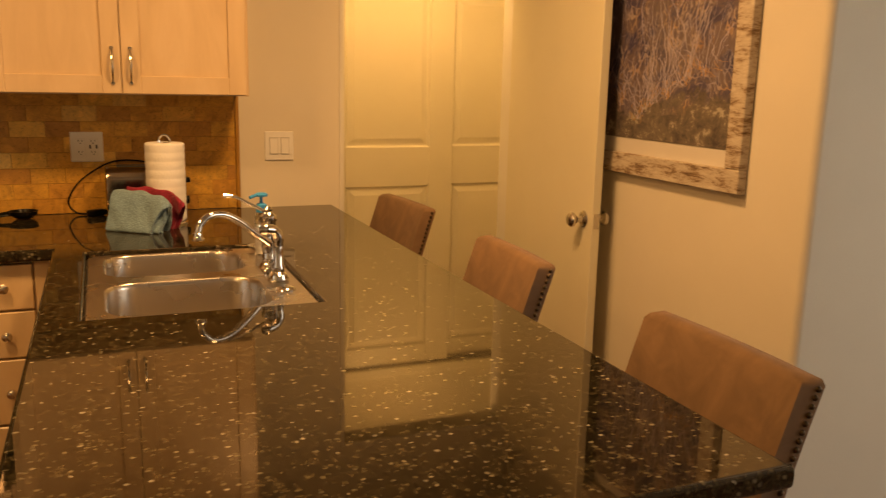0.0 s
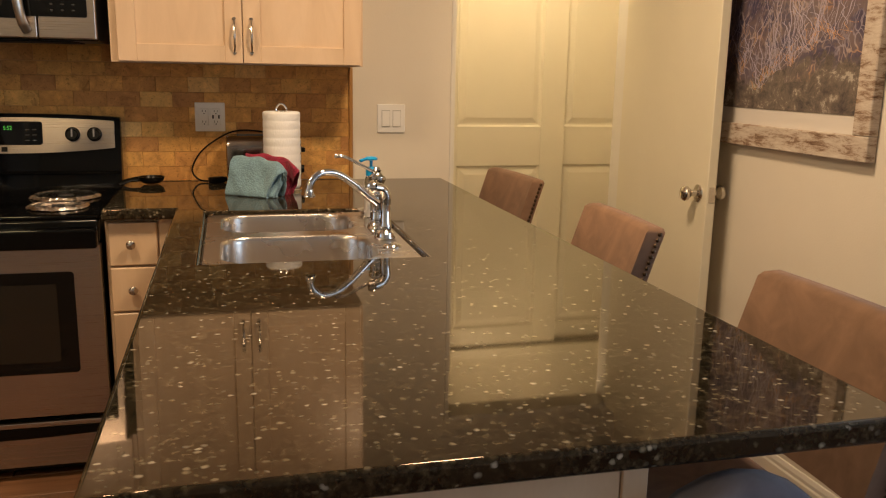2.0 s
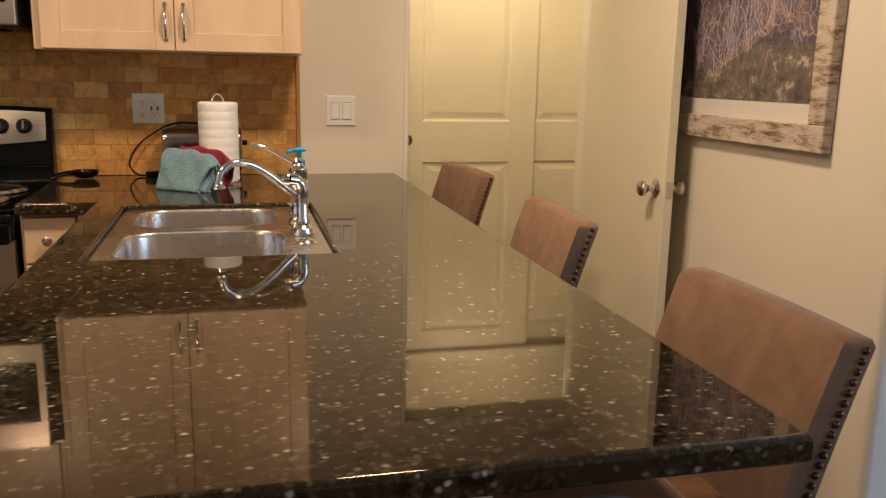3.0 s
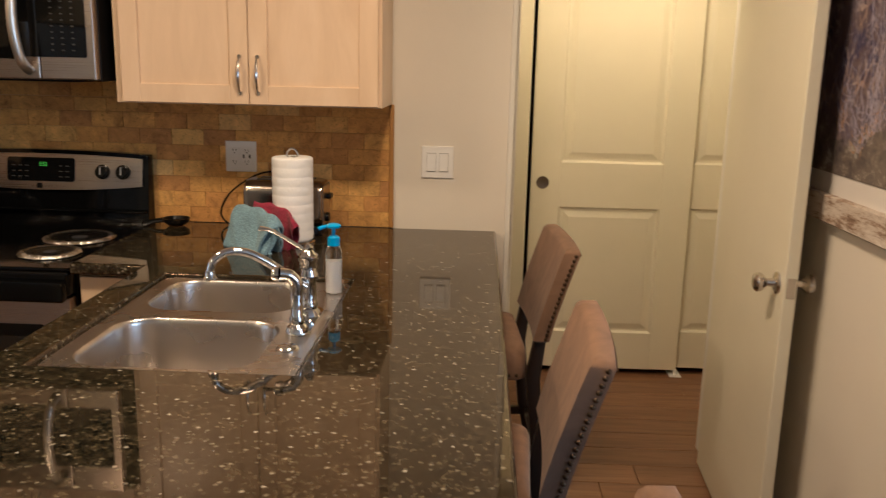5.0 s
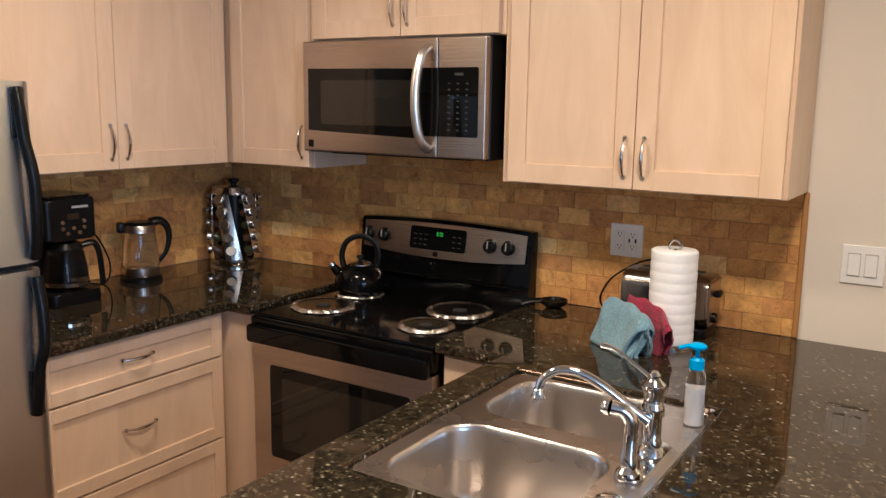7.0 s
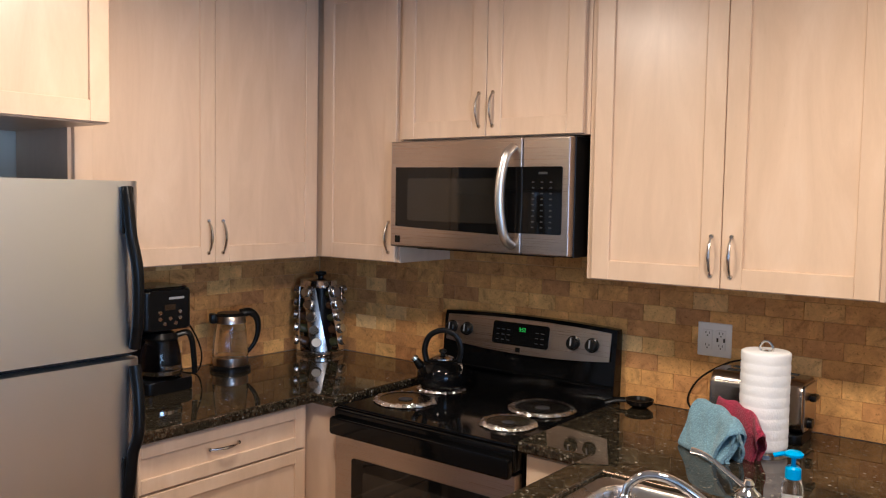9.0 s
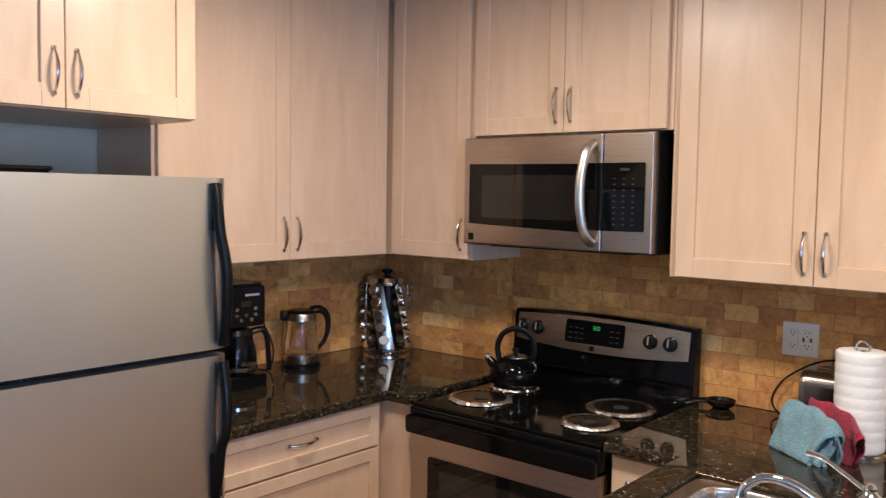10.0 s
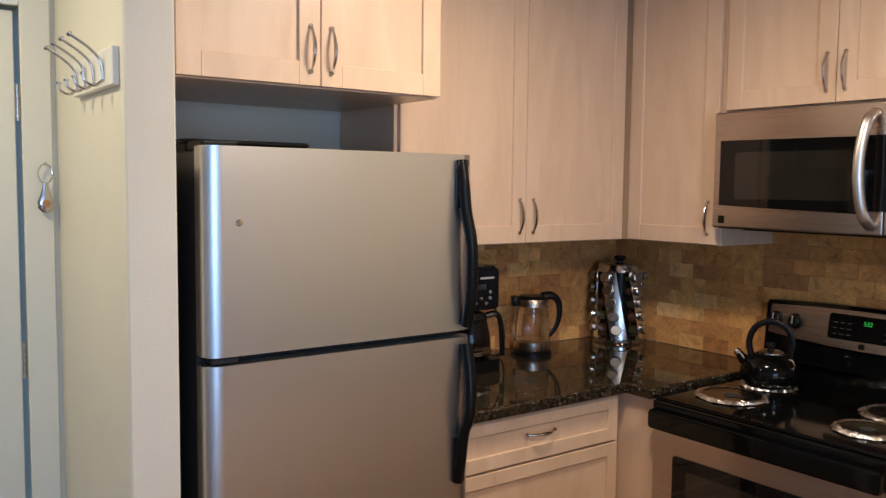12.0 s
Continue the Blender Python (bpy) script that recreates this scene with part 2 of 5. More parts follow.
bump(PAN, noise_of(PAN, place(PAN), 55, 4), 0.5, 0.004)
# Grey that paints the thin shadow round the white rockers
ROCKER_SHADE = material("switch_shadow", (0.42, 0.41, 0.39), 0.5)
SUEDE = suede("tan_suede", (0.208, 0.120, 0.072))
GREY_CLOTH = suede("grey_fabric", (0.135, 0.125, 0.155))
DARKWOOD = material("espresso_wood", (0.016, 0.010, 0.008), 0.3)
STUD = material("bronze_nail", (0.10, 0.065, 0.04), 0.3, 1.0)
TEAL = cloth("teal_cloth", (0.25, 0.42, 0.52))
RED = cloth("red_cloth", (0.42, 0.025, 0.07))
PAPER = material("paper_towel", (0.84, 0.83, 0.81), 0.95)
bump(PAPER, noise_of(PAPER, place(PAPER, (1, 1, 0.6)), 130, 3), 0.5, 0.002)
BARN = barnwood()
MAP = trail_map()
MAT = paint("picture_mat", (0.70, 0.66, 0.62), 0.8, 300, 0.05)
BLUE = material("blue_plastic", (0.01, 0.29, 0.62), 0.3)
LOTION = material("white_lotion", (0.72, 0.72, 0.72), 0.35)
GLASS = material("clear_glass", (1, 1, 1), 0.02, Transmission_Weight=1.0, IOR=1.35)
DOME = material("lamp_glass", (0.9, 0.85, 0.75), 0.3, Emission_Color=(1.0, 0.78, 0.5, 1), Emission_Strength=4.0)
GREEN = material("clock_green", (0.0, 0.05, 0.0), 0.4, Emission_Color=(0.20, 0.95, 0.08, 1), Emission_Strength=0.42)
SPICE_A = material("spice_brown", (0.07, 0.035, 0.016), 0.15)
SPICE_B = material("spice_green", (0.04, 0.04, 0.016), 0.15)
JARLID = material("jar_lid_steel", (0.62, 0.61, 0.60), 0.24, 1.0)
TOASTER = brushed("toaster_steel", (0.34, 0.29, 0.25), 0.18)
PULL = material("aged_metal_pull", (0.22, 0.18, 0.14), 0.35, 1.0)
GREYMARK = material("grey_print", (0.34, 0.34, 0.34), 0.5)
LABEL = material("paper_label", (0.70, 0.68, 0.62), 0.7)


# ---- builders ----
def thing(name, x=0, y=0, z=0, rz=0, label="", category="", group="", kind=""):
    ob = new(name)
    ob.empty_display_size = 0.05
    ob.matrix_world = pose(x, y, z, 0, 0, rz)
    return tagged(ob, label, category, group, kind)


def keep_flats(me, smooth):
    """Weights the shading by area, so that rounded edges leave broad faces flat."""
    areas = [p.area for p in me.polygons]
    if not 6 < len(areas) < 6000 or max(areas) < 30 * sorted(areas)[len(areas) // 2]:
        return
    at = {}
    for p in me.polygons:
        for v in p.vertices:
            at.setdefault(v, []).append(p)
    limit = math.cos(radians(smooth))
    normals = []
    for p in me.polygons:
        for v in p.vertices:
            n = Vector()
            for q in at[v]:
                if q.normal.dot(p.normal) > limit:
                    n += q.normal * q.area
            normals.append(n.normalized() if n.length > 0 else p.normal.copy())
    me.normals_split_custom_set(normals)


def finish(name, bm, mat, smooth=35):
    me = bpy.data.meshes.new(name)
    bmesh.ops.recalc_face_normals(bm, faces=bm.faces)
    bm.to_mesh(me)
    bm.free()
    if smooth:
        for p in me.polygons:
            p.use_smooth = True
        me.set_sharp_from_angle(angle=radians(smooth))
        if smooth < 80:
            keep_flats(me, smooth)
    me.materials.append(mat)
    return me


def part(name, bm, mat, parent=None, label="", smooth=35):
    ob = new(name, finish(name, bm, mat, smooth))
    if parent is not None:
        ob.parent = parent
    return tagged(ob, label)


def setting(name, bm, mat, label, category, smooth=0):
    return tagged(part(name, bm, mat, None, "", smooth), label, category, "", "structure")


def box(x0, y0, z0, x1, y1, z1, bevel=0.0, seg=1, bm=None):
    own = bmesh.new()
    bmesh.ops.create_cube(own, size=1)
    for v in own.verts:
        v.co = (x0 + (v.co.x + 0.5) * (x1 - x0), y0 + (v.co.y + 0.5) * (y1 - y0), z0 + (v.co.z + 0.5) * (z1 - z0))
    if bevel:
        bmesh.ops.bevel(own, geom=own.edges[:], offset=bevel, segments=seg, affect="EDGES", profile=0.5)
    return join(bm, own)


def join(bm, own):
    if bm is None:
        return own
    me = bpy.data.meshes.new("joined")
    own.to_mesh(me)
    own.free()
    bm.from_mesh(me)
    bpy.data.meshes.remove(me)
    return bm


def lathe(profile, seg=32, bm=None, m=None):
    """Turns (radius, z) pairs about z."""
    own = bmesh.new()
    rings = []
    for r, z in profile:
        if r < 1e-5:
            rings.append([own.verts.new((0, 0, z))])
        else:
            rings.append([own.verts.new((r * math.cos(6.28319 * i / seg), r * math.sin(6.28319 * i / seg), z)) for i in range(seg)])
    for a, b in zip(rings, rings[1:]):
        for i in range(seg):
            j = (i + 1) % seg
            if len(a) == 1 and len(b) > 1:
                own.faces.new((a[0], b[i], b[j]))
            elif len(b) == 1 and len(a) > 1:
                own.faces.new((a[i], b[0], a[j]))
            elif len(a) > 1:
                own.faces.new((a[i], b[i], b[j], a[j]))
    if m is not None:
        own.transform(m)
    return join(bm, own)


def smooth_path(points, steps=6):
    """Catmull-Rom points through the given ones."""
    p = [Vector(q) for q in points]
    p = [2 * p[0] - p[1]] + p + [2 * p[-1] - p[-2]]
    out = []
    for i in range(1, len(p) - 2):
        for k in range(steps):
            t = k / steps
            out.append(0.5 * (2 * p[i] + (p[i + 1] - p[i - 1]) * t + (2 * p[i - 1] - 5 * p[i] + 4 * p[i + 1] - p[i + 2]) * t * t
                              + (3 * p[i] - p[i - 1] - 3 * p[i + 1] + p[i + 2]) * t ** 3))
    out.append(p[-2])
    return out


def tube(points, radius, seg=10, bm=None, flat=1.0, closed=False):
    """A round (or flattened) rod along points; radius a number or one for each point."""
    pts = [Vector(q) for q in points]
    n = len(pts)
    rad = radius if isinstance(radius, (list, tuple)) else [radius] * n
    own = bmesh.new()
    rings, side = [], None
    for i, q in enumerate(pts):
        d = (pts[(i + 1) % n] - pts[i - 1]) if closed else (pts[min(i + 1, n - 1)] - pts[max(i - 1, 0)])
        d.normalize()
        if side is None:
            side = d.orthogonal().normalized()
        side = (side - d * side.dot(d)).normalized()
        up = d.cross(side)
        rings.append([own.verts.new(q + (side * math.cos(6.28319 * k / seg) + up * math.sin(6.28319 * k / seg) * flat) * rad[i]) for k in range(seg)])
    for a, b in (zip(rings, rings[1:] + rings[:1]) if closed else zip(rings, rings[1:])):
        for k in range(seg):
            own.faces.new((a[k], a[(k + 1) % seg], b[(k + 1) % seg], b[k]))
    if not closed:
        own.faces.new(rings[0][::-1])
        own.faces.new(rings[-1])
    return join(bm, own)


def slab(outline, z0, z1, bm=None, bevel=0.0, seg=2):
    """An upright prism on an outline of (x, y)."""
    own = bmesh.new()
    low = [own.verts.new((x, y, z0)) for x, y in outline]
    high = [own.verts.new((x, y, z1)) for x, y in outline]
    own.faces.new(low[::-1])
    own.faces.new(high)
    n = len(outline)
    for i in range(n):
        own.faces.new((low[i], low[(i + 1) % n], high[(i + 1) % n], high[i]))
    if bevel:
        own.edges.index_update()
        rim = [e for e in own.edges if abs(e.verts[0].co.z - e.verts[1].co.z) < 1e-6]
        bmesh.ops.bevel(own, geom=rim, offset=bevel, segments=seg, affect="EDGES", profile=0.5)
    return join(bm, own)


def round_rect(x0, y0, x1, y1, r, seg=6):
    pts = []
    for cx, cy, a in ((x1 - r, y1 - r, 0), (x0 + r, y1 - r, 90), (x0 + r, y0 + r, 180), (x1 - r, y0 + r, 270)):
        for k in range(seg + 1):
            t = radians(a + 90 * k / seg)
            pts.append((cx + r * math.cos(t), cy + r * math.sin(t)))
    return pts


def worktop(name, xs, ys, cells, z, thick, label):
    """A stone slab from the cells of a grid, with its outer edge rounded."""
    bm = bmesh.new()
    grid = {}

    def vert(i, j, k):
        key = (i, j, k)
        if key not in grid:
            grid[key] = bm.verts.new((xs[i], ys[j], z - thick * k))
        return grid[key]
    for i, j in cells:
        for k in (0, 1):
            bm.faces.new([vert(i, j, k), vert(i + 1, j, k), vert(i + 1, j + 1, k), vert(i, j + 1, k)])
    for i, j in cells:
        for (di, dj), a, b in (((-1, 0), (i, j), (i, j + 1)), ((1, 0), (i + 1, j), (i + 1, j + 1)),
                               ((0, -1), (i, j), (i + 1, j)), ((0, 1), (i, j + 1), (i + 1, j + 1))):
            if (i + di, j + dj) not in cells:
                bm.faces.new((vert(*a, 0), vert(*b, 0), vert(*b, 1), vert(*a, 1)))
    bmesh.ops.recalc_face_normals(bm, faces=bm.faces)
    rim = [e for e in bm.edges if abs(e.verts[0].co.z - e.verts[1].co.z) < 1e-6 and len(e.link_faces) == 2
           and abs(e.link_faces[0].normal.z - e.link_faces[1].normal.z) > 0.5]
    bmesh.ops.bevel(bm, geom=rim, offset=0.009, segments=3, affect="EDGES", profile=0.5)
    ob = part(name, bm, GRANITE, None, "", 50)
    return tagged(ob, label, "countertop")


def bow_pull(length=0.115, upright=True):
    """An arched cabinet pull, thicker in the middle, standing off towards -y."""
    pts, rad = [], []
    for k in range(15):
        t = k / 14
        pts.append((0, -0.004 - 0.021 * math.sin(math.pi * t) ** 0.8, (t - 0.5) * length))
        rad.append(0.0028 + 0.0026 * math.sin(math.pi * t))
    bm = tube(pts, rad, 8)
    for s in (-1, 1):
        lathe([(0.0, 0), (0.007, 0), (0.006, 0.006), (0.0, 0.006)], 10, bm,
              Matrix.Translation((0, 0, s * length * 0.5)) @ pose(0, 0, 0, 90))
    if not upright:
        bm.transform(pose(0, 0, 0, 0, 90, 0))
    return bm


def knob_bm(r=0.015):
    return lathe([(0.0, 0), (0.006, 0), (0.005, 0.010), (r, 0.016), (r, 0.022), (r * 0.6, 0.027), (0, 0.028)], 16, None, pose(0, 0, 0, 90))


def shaker_front(parent, name, x0, x1, z0, z1, y, rail=0.058, pull=None, turn=True):
    """A framed door or drawer front whose face lies at y; the panel sits back. pull: x and z of its handle."""
    t = 0.020
    bm = bmesh.new()
    for a, b, c, d in ((x0, z0, x0 + rail, z1), (x1 - rail, z0, x1, z1), (x0 + rail, z0, x1 - rail, z0 + rail), (x0 + rail, z1 - rail, x1 - rail, z1)):
        box(a, y, b, c, y + t, d, 0.0016, 1, bm)
    door = part(name, bm, MAPLE, parent)
    part("panel", box(x0 + rail - 0.002, y + 0.009, z0 + rail - 0.002, x1 - rail + 0.002, y + 0.016, z1 - rail + 0.002), MAPLE, door)
    if pull:
        bm = bow_pull(0.118, turn)
        bm.transform(Matrix.Translation((pull[0], y, pull[1])))
        part("handle", bm, NICKEL, door, "arched satin nickel pull")
    return door


def upper_cabinet(x, y, z, rz, w, d, h, doors, label):
    """Hung on the wall; doors: rows of x0, x1 and the x of the pull."""
    ob = thing("upper_cabinet", x, y, z, rz, label, "cabinet", "maple wall cabinets")
    part("body", box(0, -d + 0.021, 0, w, -0.001, h, 0.001), MAPLE, ob)
    for x0, x1, px in doors:
        shaker_front(ob, "door", x0, x1, 0.004, h - 0.006, -d, 0.062, (px, 0.10))
    return ob


def plate(outline, y0, y1, bevel=0.0, bm=None):
    """A sheet whose outline of (x, z) stands upright, from y0 to y1."""
    own = slab(outline, -y1, -y0, None, bevel, 2)
    own.transform(pose(0, 0, 0, 90))
    return join(bm, own)


def loft(sections, bm=None):
    """Skins closed loops of equal length and caps the ends."""
    own = bmesh.new()
    rings = [[own.verts.new(p) for p in s] for s in sections]
    n = len(rings[0])
    for a, b in zip(rings, rings[1:]):
        for k in range(n):
            own.faces.new((a[k], a[(k + 1) % n], b[(k + 1) % n], b[k]))
    own.faces.new(rings[0][::-1])
    own.faces.new(rings[-1])
    return join(bm, own)


TOP = 0.915

# ---- the shell of the rooms ----
bm = box(-1.31, 0.012, 0, 1.322, 0.13, CEILING)
box(1.322, 0.004, 0, 1.745, 0.13, CEILING, 0, 1, bm)
box(1.745, 0.004, 2.06, 2.62, 0.13, CEILING, 0, 1, bm)
box(2.597, 0.004, 0, 2.62, 0.13, 2.06, 0, 1, bm)
wall_north = setting("wall_north", bm, WALL, "off-white painted kitchen wall with a doorway", "wall")
bm = box(-1.32, -2.38, 0, -1.202, 0.012, CEILING)
box(-1.202, -2.38, 0, -0.43, -2.27, CEILING, 0.004, 1, bm)
wall_west = setting("wall_west", bm, HALL_WALL, "off-white painted wall and stub beside the fridge", "wall")
bm = box(-1.22, -2.465, 0, -1.10, -2.38, CEILING)
box(-1.22, -3.33, 2.06, -1.10, -2.465, CEILING, 0, 1, bm)
box(-1.22, -6.2, 0, -1.10, -3.33, CEILING, 0, 1, bm)
setting("wall_entry", bm, HALL_WALL, "off-white painted wall around the entry door", "wall")
nose = [(2.645 - 0.025 * math.cos(radians(a)), -1.735 - 0.025 * math.sin(radians(a))) for a in range(0, 91, 10)]
bm = slab([(2.62, 0.13)] + nose + [(5.2, -1.76), (5.2, -1.64), (2.74, -1.64), (2.74, 0.13)], 0, CEILING)
setting("wall_picture", bm, WALL, "off-white painted wall turning a rounded corner", "wall", 30)
bm = box(5.2, -6.3, 0, 5.3, -5.2, CEILING)
box(5.2, -3.0, 0, 5.3, -1.64, CEILING, 0, 1, bm)
box(5.2, -5.2, 0, 5.3, -3.0, 0.8, 0, 1, bm)
box(5.2, -5.2, 2.2, 5.3, -3.0, CEILING, 0, 1, bm)
setting("wall_east", bm, WALL, "off-white painted living room wall with the window", "wall")
setting("wall_south", box(-1.22, -6.3, 0, 5.2, -6.2, CEILING), WALL, "off-white painted living room wall", "wall")
bm = box(1.625, 0.13, 0, 1.745, 1.7, 2.44)
box(1.745, 0.955, 0, 1.772, 1.07, 2.44, 0, 1, bm)
box(1.772, 0.955, 2.075, 3.5, 1.07, 2.44, 0, 1, bm)
box(1.745, 1.6, 0, 3.5, 1.7, 2.44, 0, 1, bm)
box(3.5, 0.13, 0, 3.6, 1.7, 2.44, 0, 1, bm)
box(2.74, 0.03, 0, 3.5, 0.13, 2.44, 0, 1, bm)
setting("wall_hall", bm, HALL_WALL, "cream painted hall walls round the closet", "wall")
setting("ceiling", box(-1.32, -6.3, CEILING, 5.3, 0.13, CEILING + 0.08), CEIL, "white textured ceiling", "ceiling")
setting("ceiling_hall", box(1.625, 0.131, 2.44, 3.6, 1.7, 2.54), CEIL, "white hall ceiling", "ceiling")
ground = setting("ground", box(5.5, -70, -3.2, 120, 70, -3.0), paint("ground_grass", (0.09, 0.11, 0.05), 0.9, 3, 0.3),
                 "grass far below the window", "ground")

# window behind the walker
win = thing("window_1", 5.25, -4.1, 0.8, -90, "white framed window with two panes", "window", "", "structure")
bm = bmesh.new()
for a, b, c, d in ((-1.1, 0, 1.1, 0.05), (-1.1, 1.35, 1.1, 1.4), (-1.1, 0.05, -1.05, 1.35), (1.05, 0.05, 1.1, 1.35), (-0.025, 0.05, 0.025, 1.35)):
    box(a, -0.03, b, c, 0.03, d, 0.003, 1, bm)
part("window_frame", bm, TRIM, win)
for a in (-1.05, 0.025):
    pane = part("pane", box(a, -0.004, 0.05, a + 1.025, 0.004, 1.35), GLASS, win)
    pane.visible_shadow = False
part("window_sill", box(-1.15, -0.12, -0.03, 1.15, -0.052, 0.0, 0.004), TRIM, win)

# doorway lining
jamb = thing("door_frame", 1.745, 0, 0, 0, "cream painted door lining with a brass strike", "door frame", "", "structure")
bm = box(0.0005, -0.004, 0, 0.020, 0.136, 2.06, 0.002)
box(0.020, 0.045, 0, 0.032, 0.136, 2.04, 0.002, 1, bm)
part("side_lining", bm, TRIM, jamb)
bm = box(0.830, -0.004, 0, 0.8515, 0.136, 2.06, 0.002)
part("side_lining", bm, TRIM, jamb)
part("head_lining", box(0.0205, -0.004, 2.04, 0.8295, 0.136, 2.0595, 0.002), TRIM, jamb)
part("strike_plate", box(0.0200, 0.004, 0.90, 0.0215, 0.034, 0.98), NICKEL, jamb, "small metal strike plate")

# open door, folded back towards the picture wall
door = thing("door_1", 2.538, -0.030, 0.012, -93.3, "cream painted flush door standing open", "door", "", "structure")
part("leaf", box(0, 0, 0, 0.822, 0.036, 2.02, 0.003), DOOR, door)
for s in (-1, 1):
    y0 = 0 if s < 0 else 0.036
    bm = lathe([(0, 0), (0.033, 0), (0.032, 0.004), (0.024, 0.008), (0.013, 0.010), (0.011, 0.030), (0.018, 0.036), (0.027, 0.046),
                (0.028, 0.056), (0.022, 0.064), (0.010, 0.068), (0, 0.068)], 28, None,
               Matrix.Translation((0.758, y0, 0.933)) @ pose(0, 0, 0, 90 if s < 0 else -90))
    part("door_knob", bm, NICKEL, door, "round satin nickel knob")
part("latch_plate", box(0.8218, 0.008, 0.905, 0.8232, 0.030, 0.962), NICKEL, door, "metal latch plate")
for z in (0.2, 1.0, 1.8):
    part("hinge", lathe([(0, 0), (0.006, 0), (0.006, 0.09), (0, 0.09)], 10, None, Matrix.Translation((-0.004, 0.040, z))), NICKEL, door)


# ---- closet ----
def panel_door(name, x, y, w, z0, z1, pull=None, wide=0.0):
    """A two-panel moulded sliding door whose face lies at y."""
    ob = thing(name, x, y, z0, 0, "cream moulded two-panel sliding closet door", "door", "sliding closet doors", "structure")
    h = z1 - z0
    s = 0.115
    rows = ((0, 0.19), (0.828, 1.046), (h - 0.11, h))
    bm = bmesh.new()
    box(-wide, 0, 0, s, 0.034, h, 0.002, 1, bm)
    box(w - s - 0.03, 0, 0, w, 0.034, h, 0.002, 1, bm)
    for a, b in rows:
        box(s, 0, a, w - s - 0.03, 0.034, b, 0, 1, bm)
    part("frame", bm, DOOR, ob)
    for a, b in ((0.19, 0.828), (1.046, h - 0.11)):
        x0, x1 = s, w - s - 0.03
        bm = bmesh.new()
        loops = []
        for inset, depth in ((0, 0.001), (0.010, 0.011), (0.020, 0.012), (0.048, 0.003), (0.052, 0.002)):
            loops.append([bm.verts.new(p) for p in ((x0 + inset, depth, a + inset), (x1 - inset, depth, a + inset),
                                                    (x1 - inset, depth, b - inset), (x0 + inset, depth, b - inset))])
        for p, q in zip(loops, loops[1:]):
            for k in range(4):
                bm.faces.new((p[k], p[(k + 1) % 4], q[(k + 1) % 4], q[k]))
        bm.faces.new(loops[-1])
        part("panel", bm, DOOR, ob, "", 20)
    if pull:
        bm = lathe([(0, 0.0006), (0.025, 0.0006), (0.029, 0.002), (0.031, 0.0025), (0.031, 0)], 24, None, Matrix.Translation((pull[0], 0, pull[1])) @ pose(0, 0, 0, 90))
        part("finger_pull", bm, PULL, ob, "round recessed metal finger pull")
    return ob


panel_door("sliding_door", 1.925, 0.960, 0.752, 0.03, 2.035, (0.030, 0.945), 0.028)
panel_door("sliding_door", 2.575, 1.005, 0.92, 0.03, 2.035)
setting("closet_trim", box(1.772, 0.925, 0, 1.877, 0.9549, 2.10, 0.004), DOOR, "cream painted closet side casing", "trim")
setting("closet_header", box(1.8775, 0.925, 2.045, 3.5, 0.9549, 2.10, 0.004), DOOR, "cream painted closet head casing", "trim")
setting("closet_track", box(1.873, 0.956, 2.036, 3.5, 1.06, 2.0749, 0.002), CHROME, "shiny metal sliding door track", "track")
# Black panel added behind the doors in place of the closet's own shade
setting("closet_back", box(1.75, 1.30, 0, 3.49, 1.31, 2.43), UNLIT_BLACK, "near-black panel painted as the shade inside the closet", "wall")
guide = thing("floor_guide", 2.672, 0.985, 0, 0, "small white plastic door guide on the floor", "door guide")
part("foot", box(-0.03, -0.05, 0, 0.03, 0.05, 0.006, 0.002), IVORY, guide)
part("fin", box(-0.008, -0.03, 0.006, 0.008, 0.02, 0.035, 0.002), IVORY, guide)


def skirting(name, x0, y0, x1, y1, out):
    """A stepped baseboard along a line, standing out to the side given."""
    d = Vector((x1 - x0, y1 - y0, 0))
    o = Vector((*out, 0))
    prof = ((0.0005, 0), (0.014, 0), (0.014, 0.055), (0.010, 0.062), (0.010, 0.074), (0.005, 0.088), (0.0005, 0.090))
    bm = loft([[Vector((x0, y0, z)) + o * t + d * k for t, z in prof] for k in (0, 1)])
    return setting(name, bm, TRIM, "white painted stepped baseboard", "baseboard")


skirting("baseboard_picture", 2.62, -0.0, 2.62, -1.733, (-1, 0))
skirting("baseboard_living", 2.647, -1.76, 5.2, -1.76, (0, -1))
skirting("baseboard_hall", 1.745, 0.14, 1.745, 0.95, (1, 0))
skirting("baseboard_stub", -0.43, -2.27, -0.43, -2.394, (1, 0))
skirting("baseboard_entry", -0.43, -2.38, -1.08, -2.38, (0, -1))

# ---- ceiling lights ----
for (lx, ly), lz in ((KITCHEN_LAMP, CEILING), (BAR_LAMP, CEILING), (HALL_LAMP, 2.44), (ENTRY_LAMP, CEILING)):
    lamp = thing("ceiling_light", lx, ly, lz, 0, "flush ceiling light with a frosted glass dome", "lamp", "flush ceiling lights")
    part("base", lathe([(0, 0), (0.15, 0), (0.15, -0.02), (0.14, -0.025), (0, -0.025)], 32), NICKEL, lamp)
    part("shade", lathe([(0.138, -0.025), (0.135, -0.05), (0.11, -0.075), (0.06, -0.09), (0, -0.094)], 32), DOME, lamp, "glowing frosted glass dome")

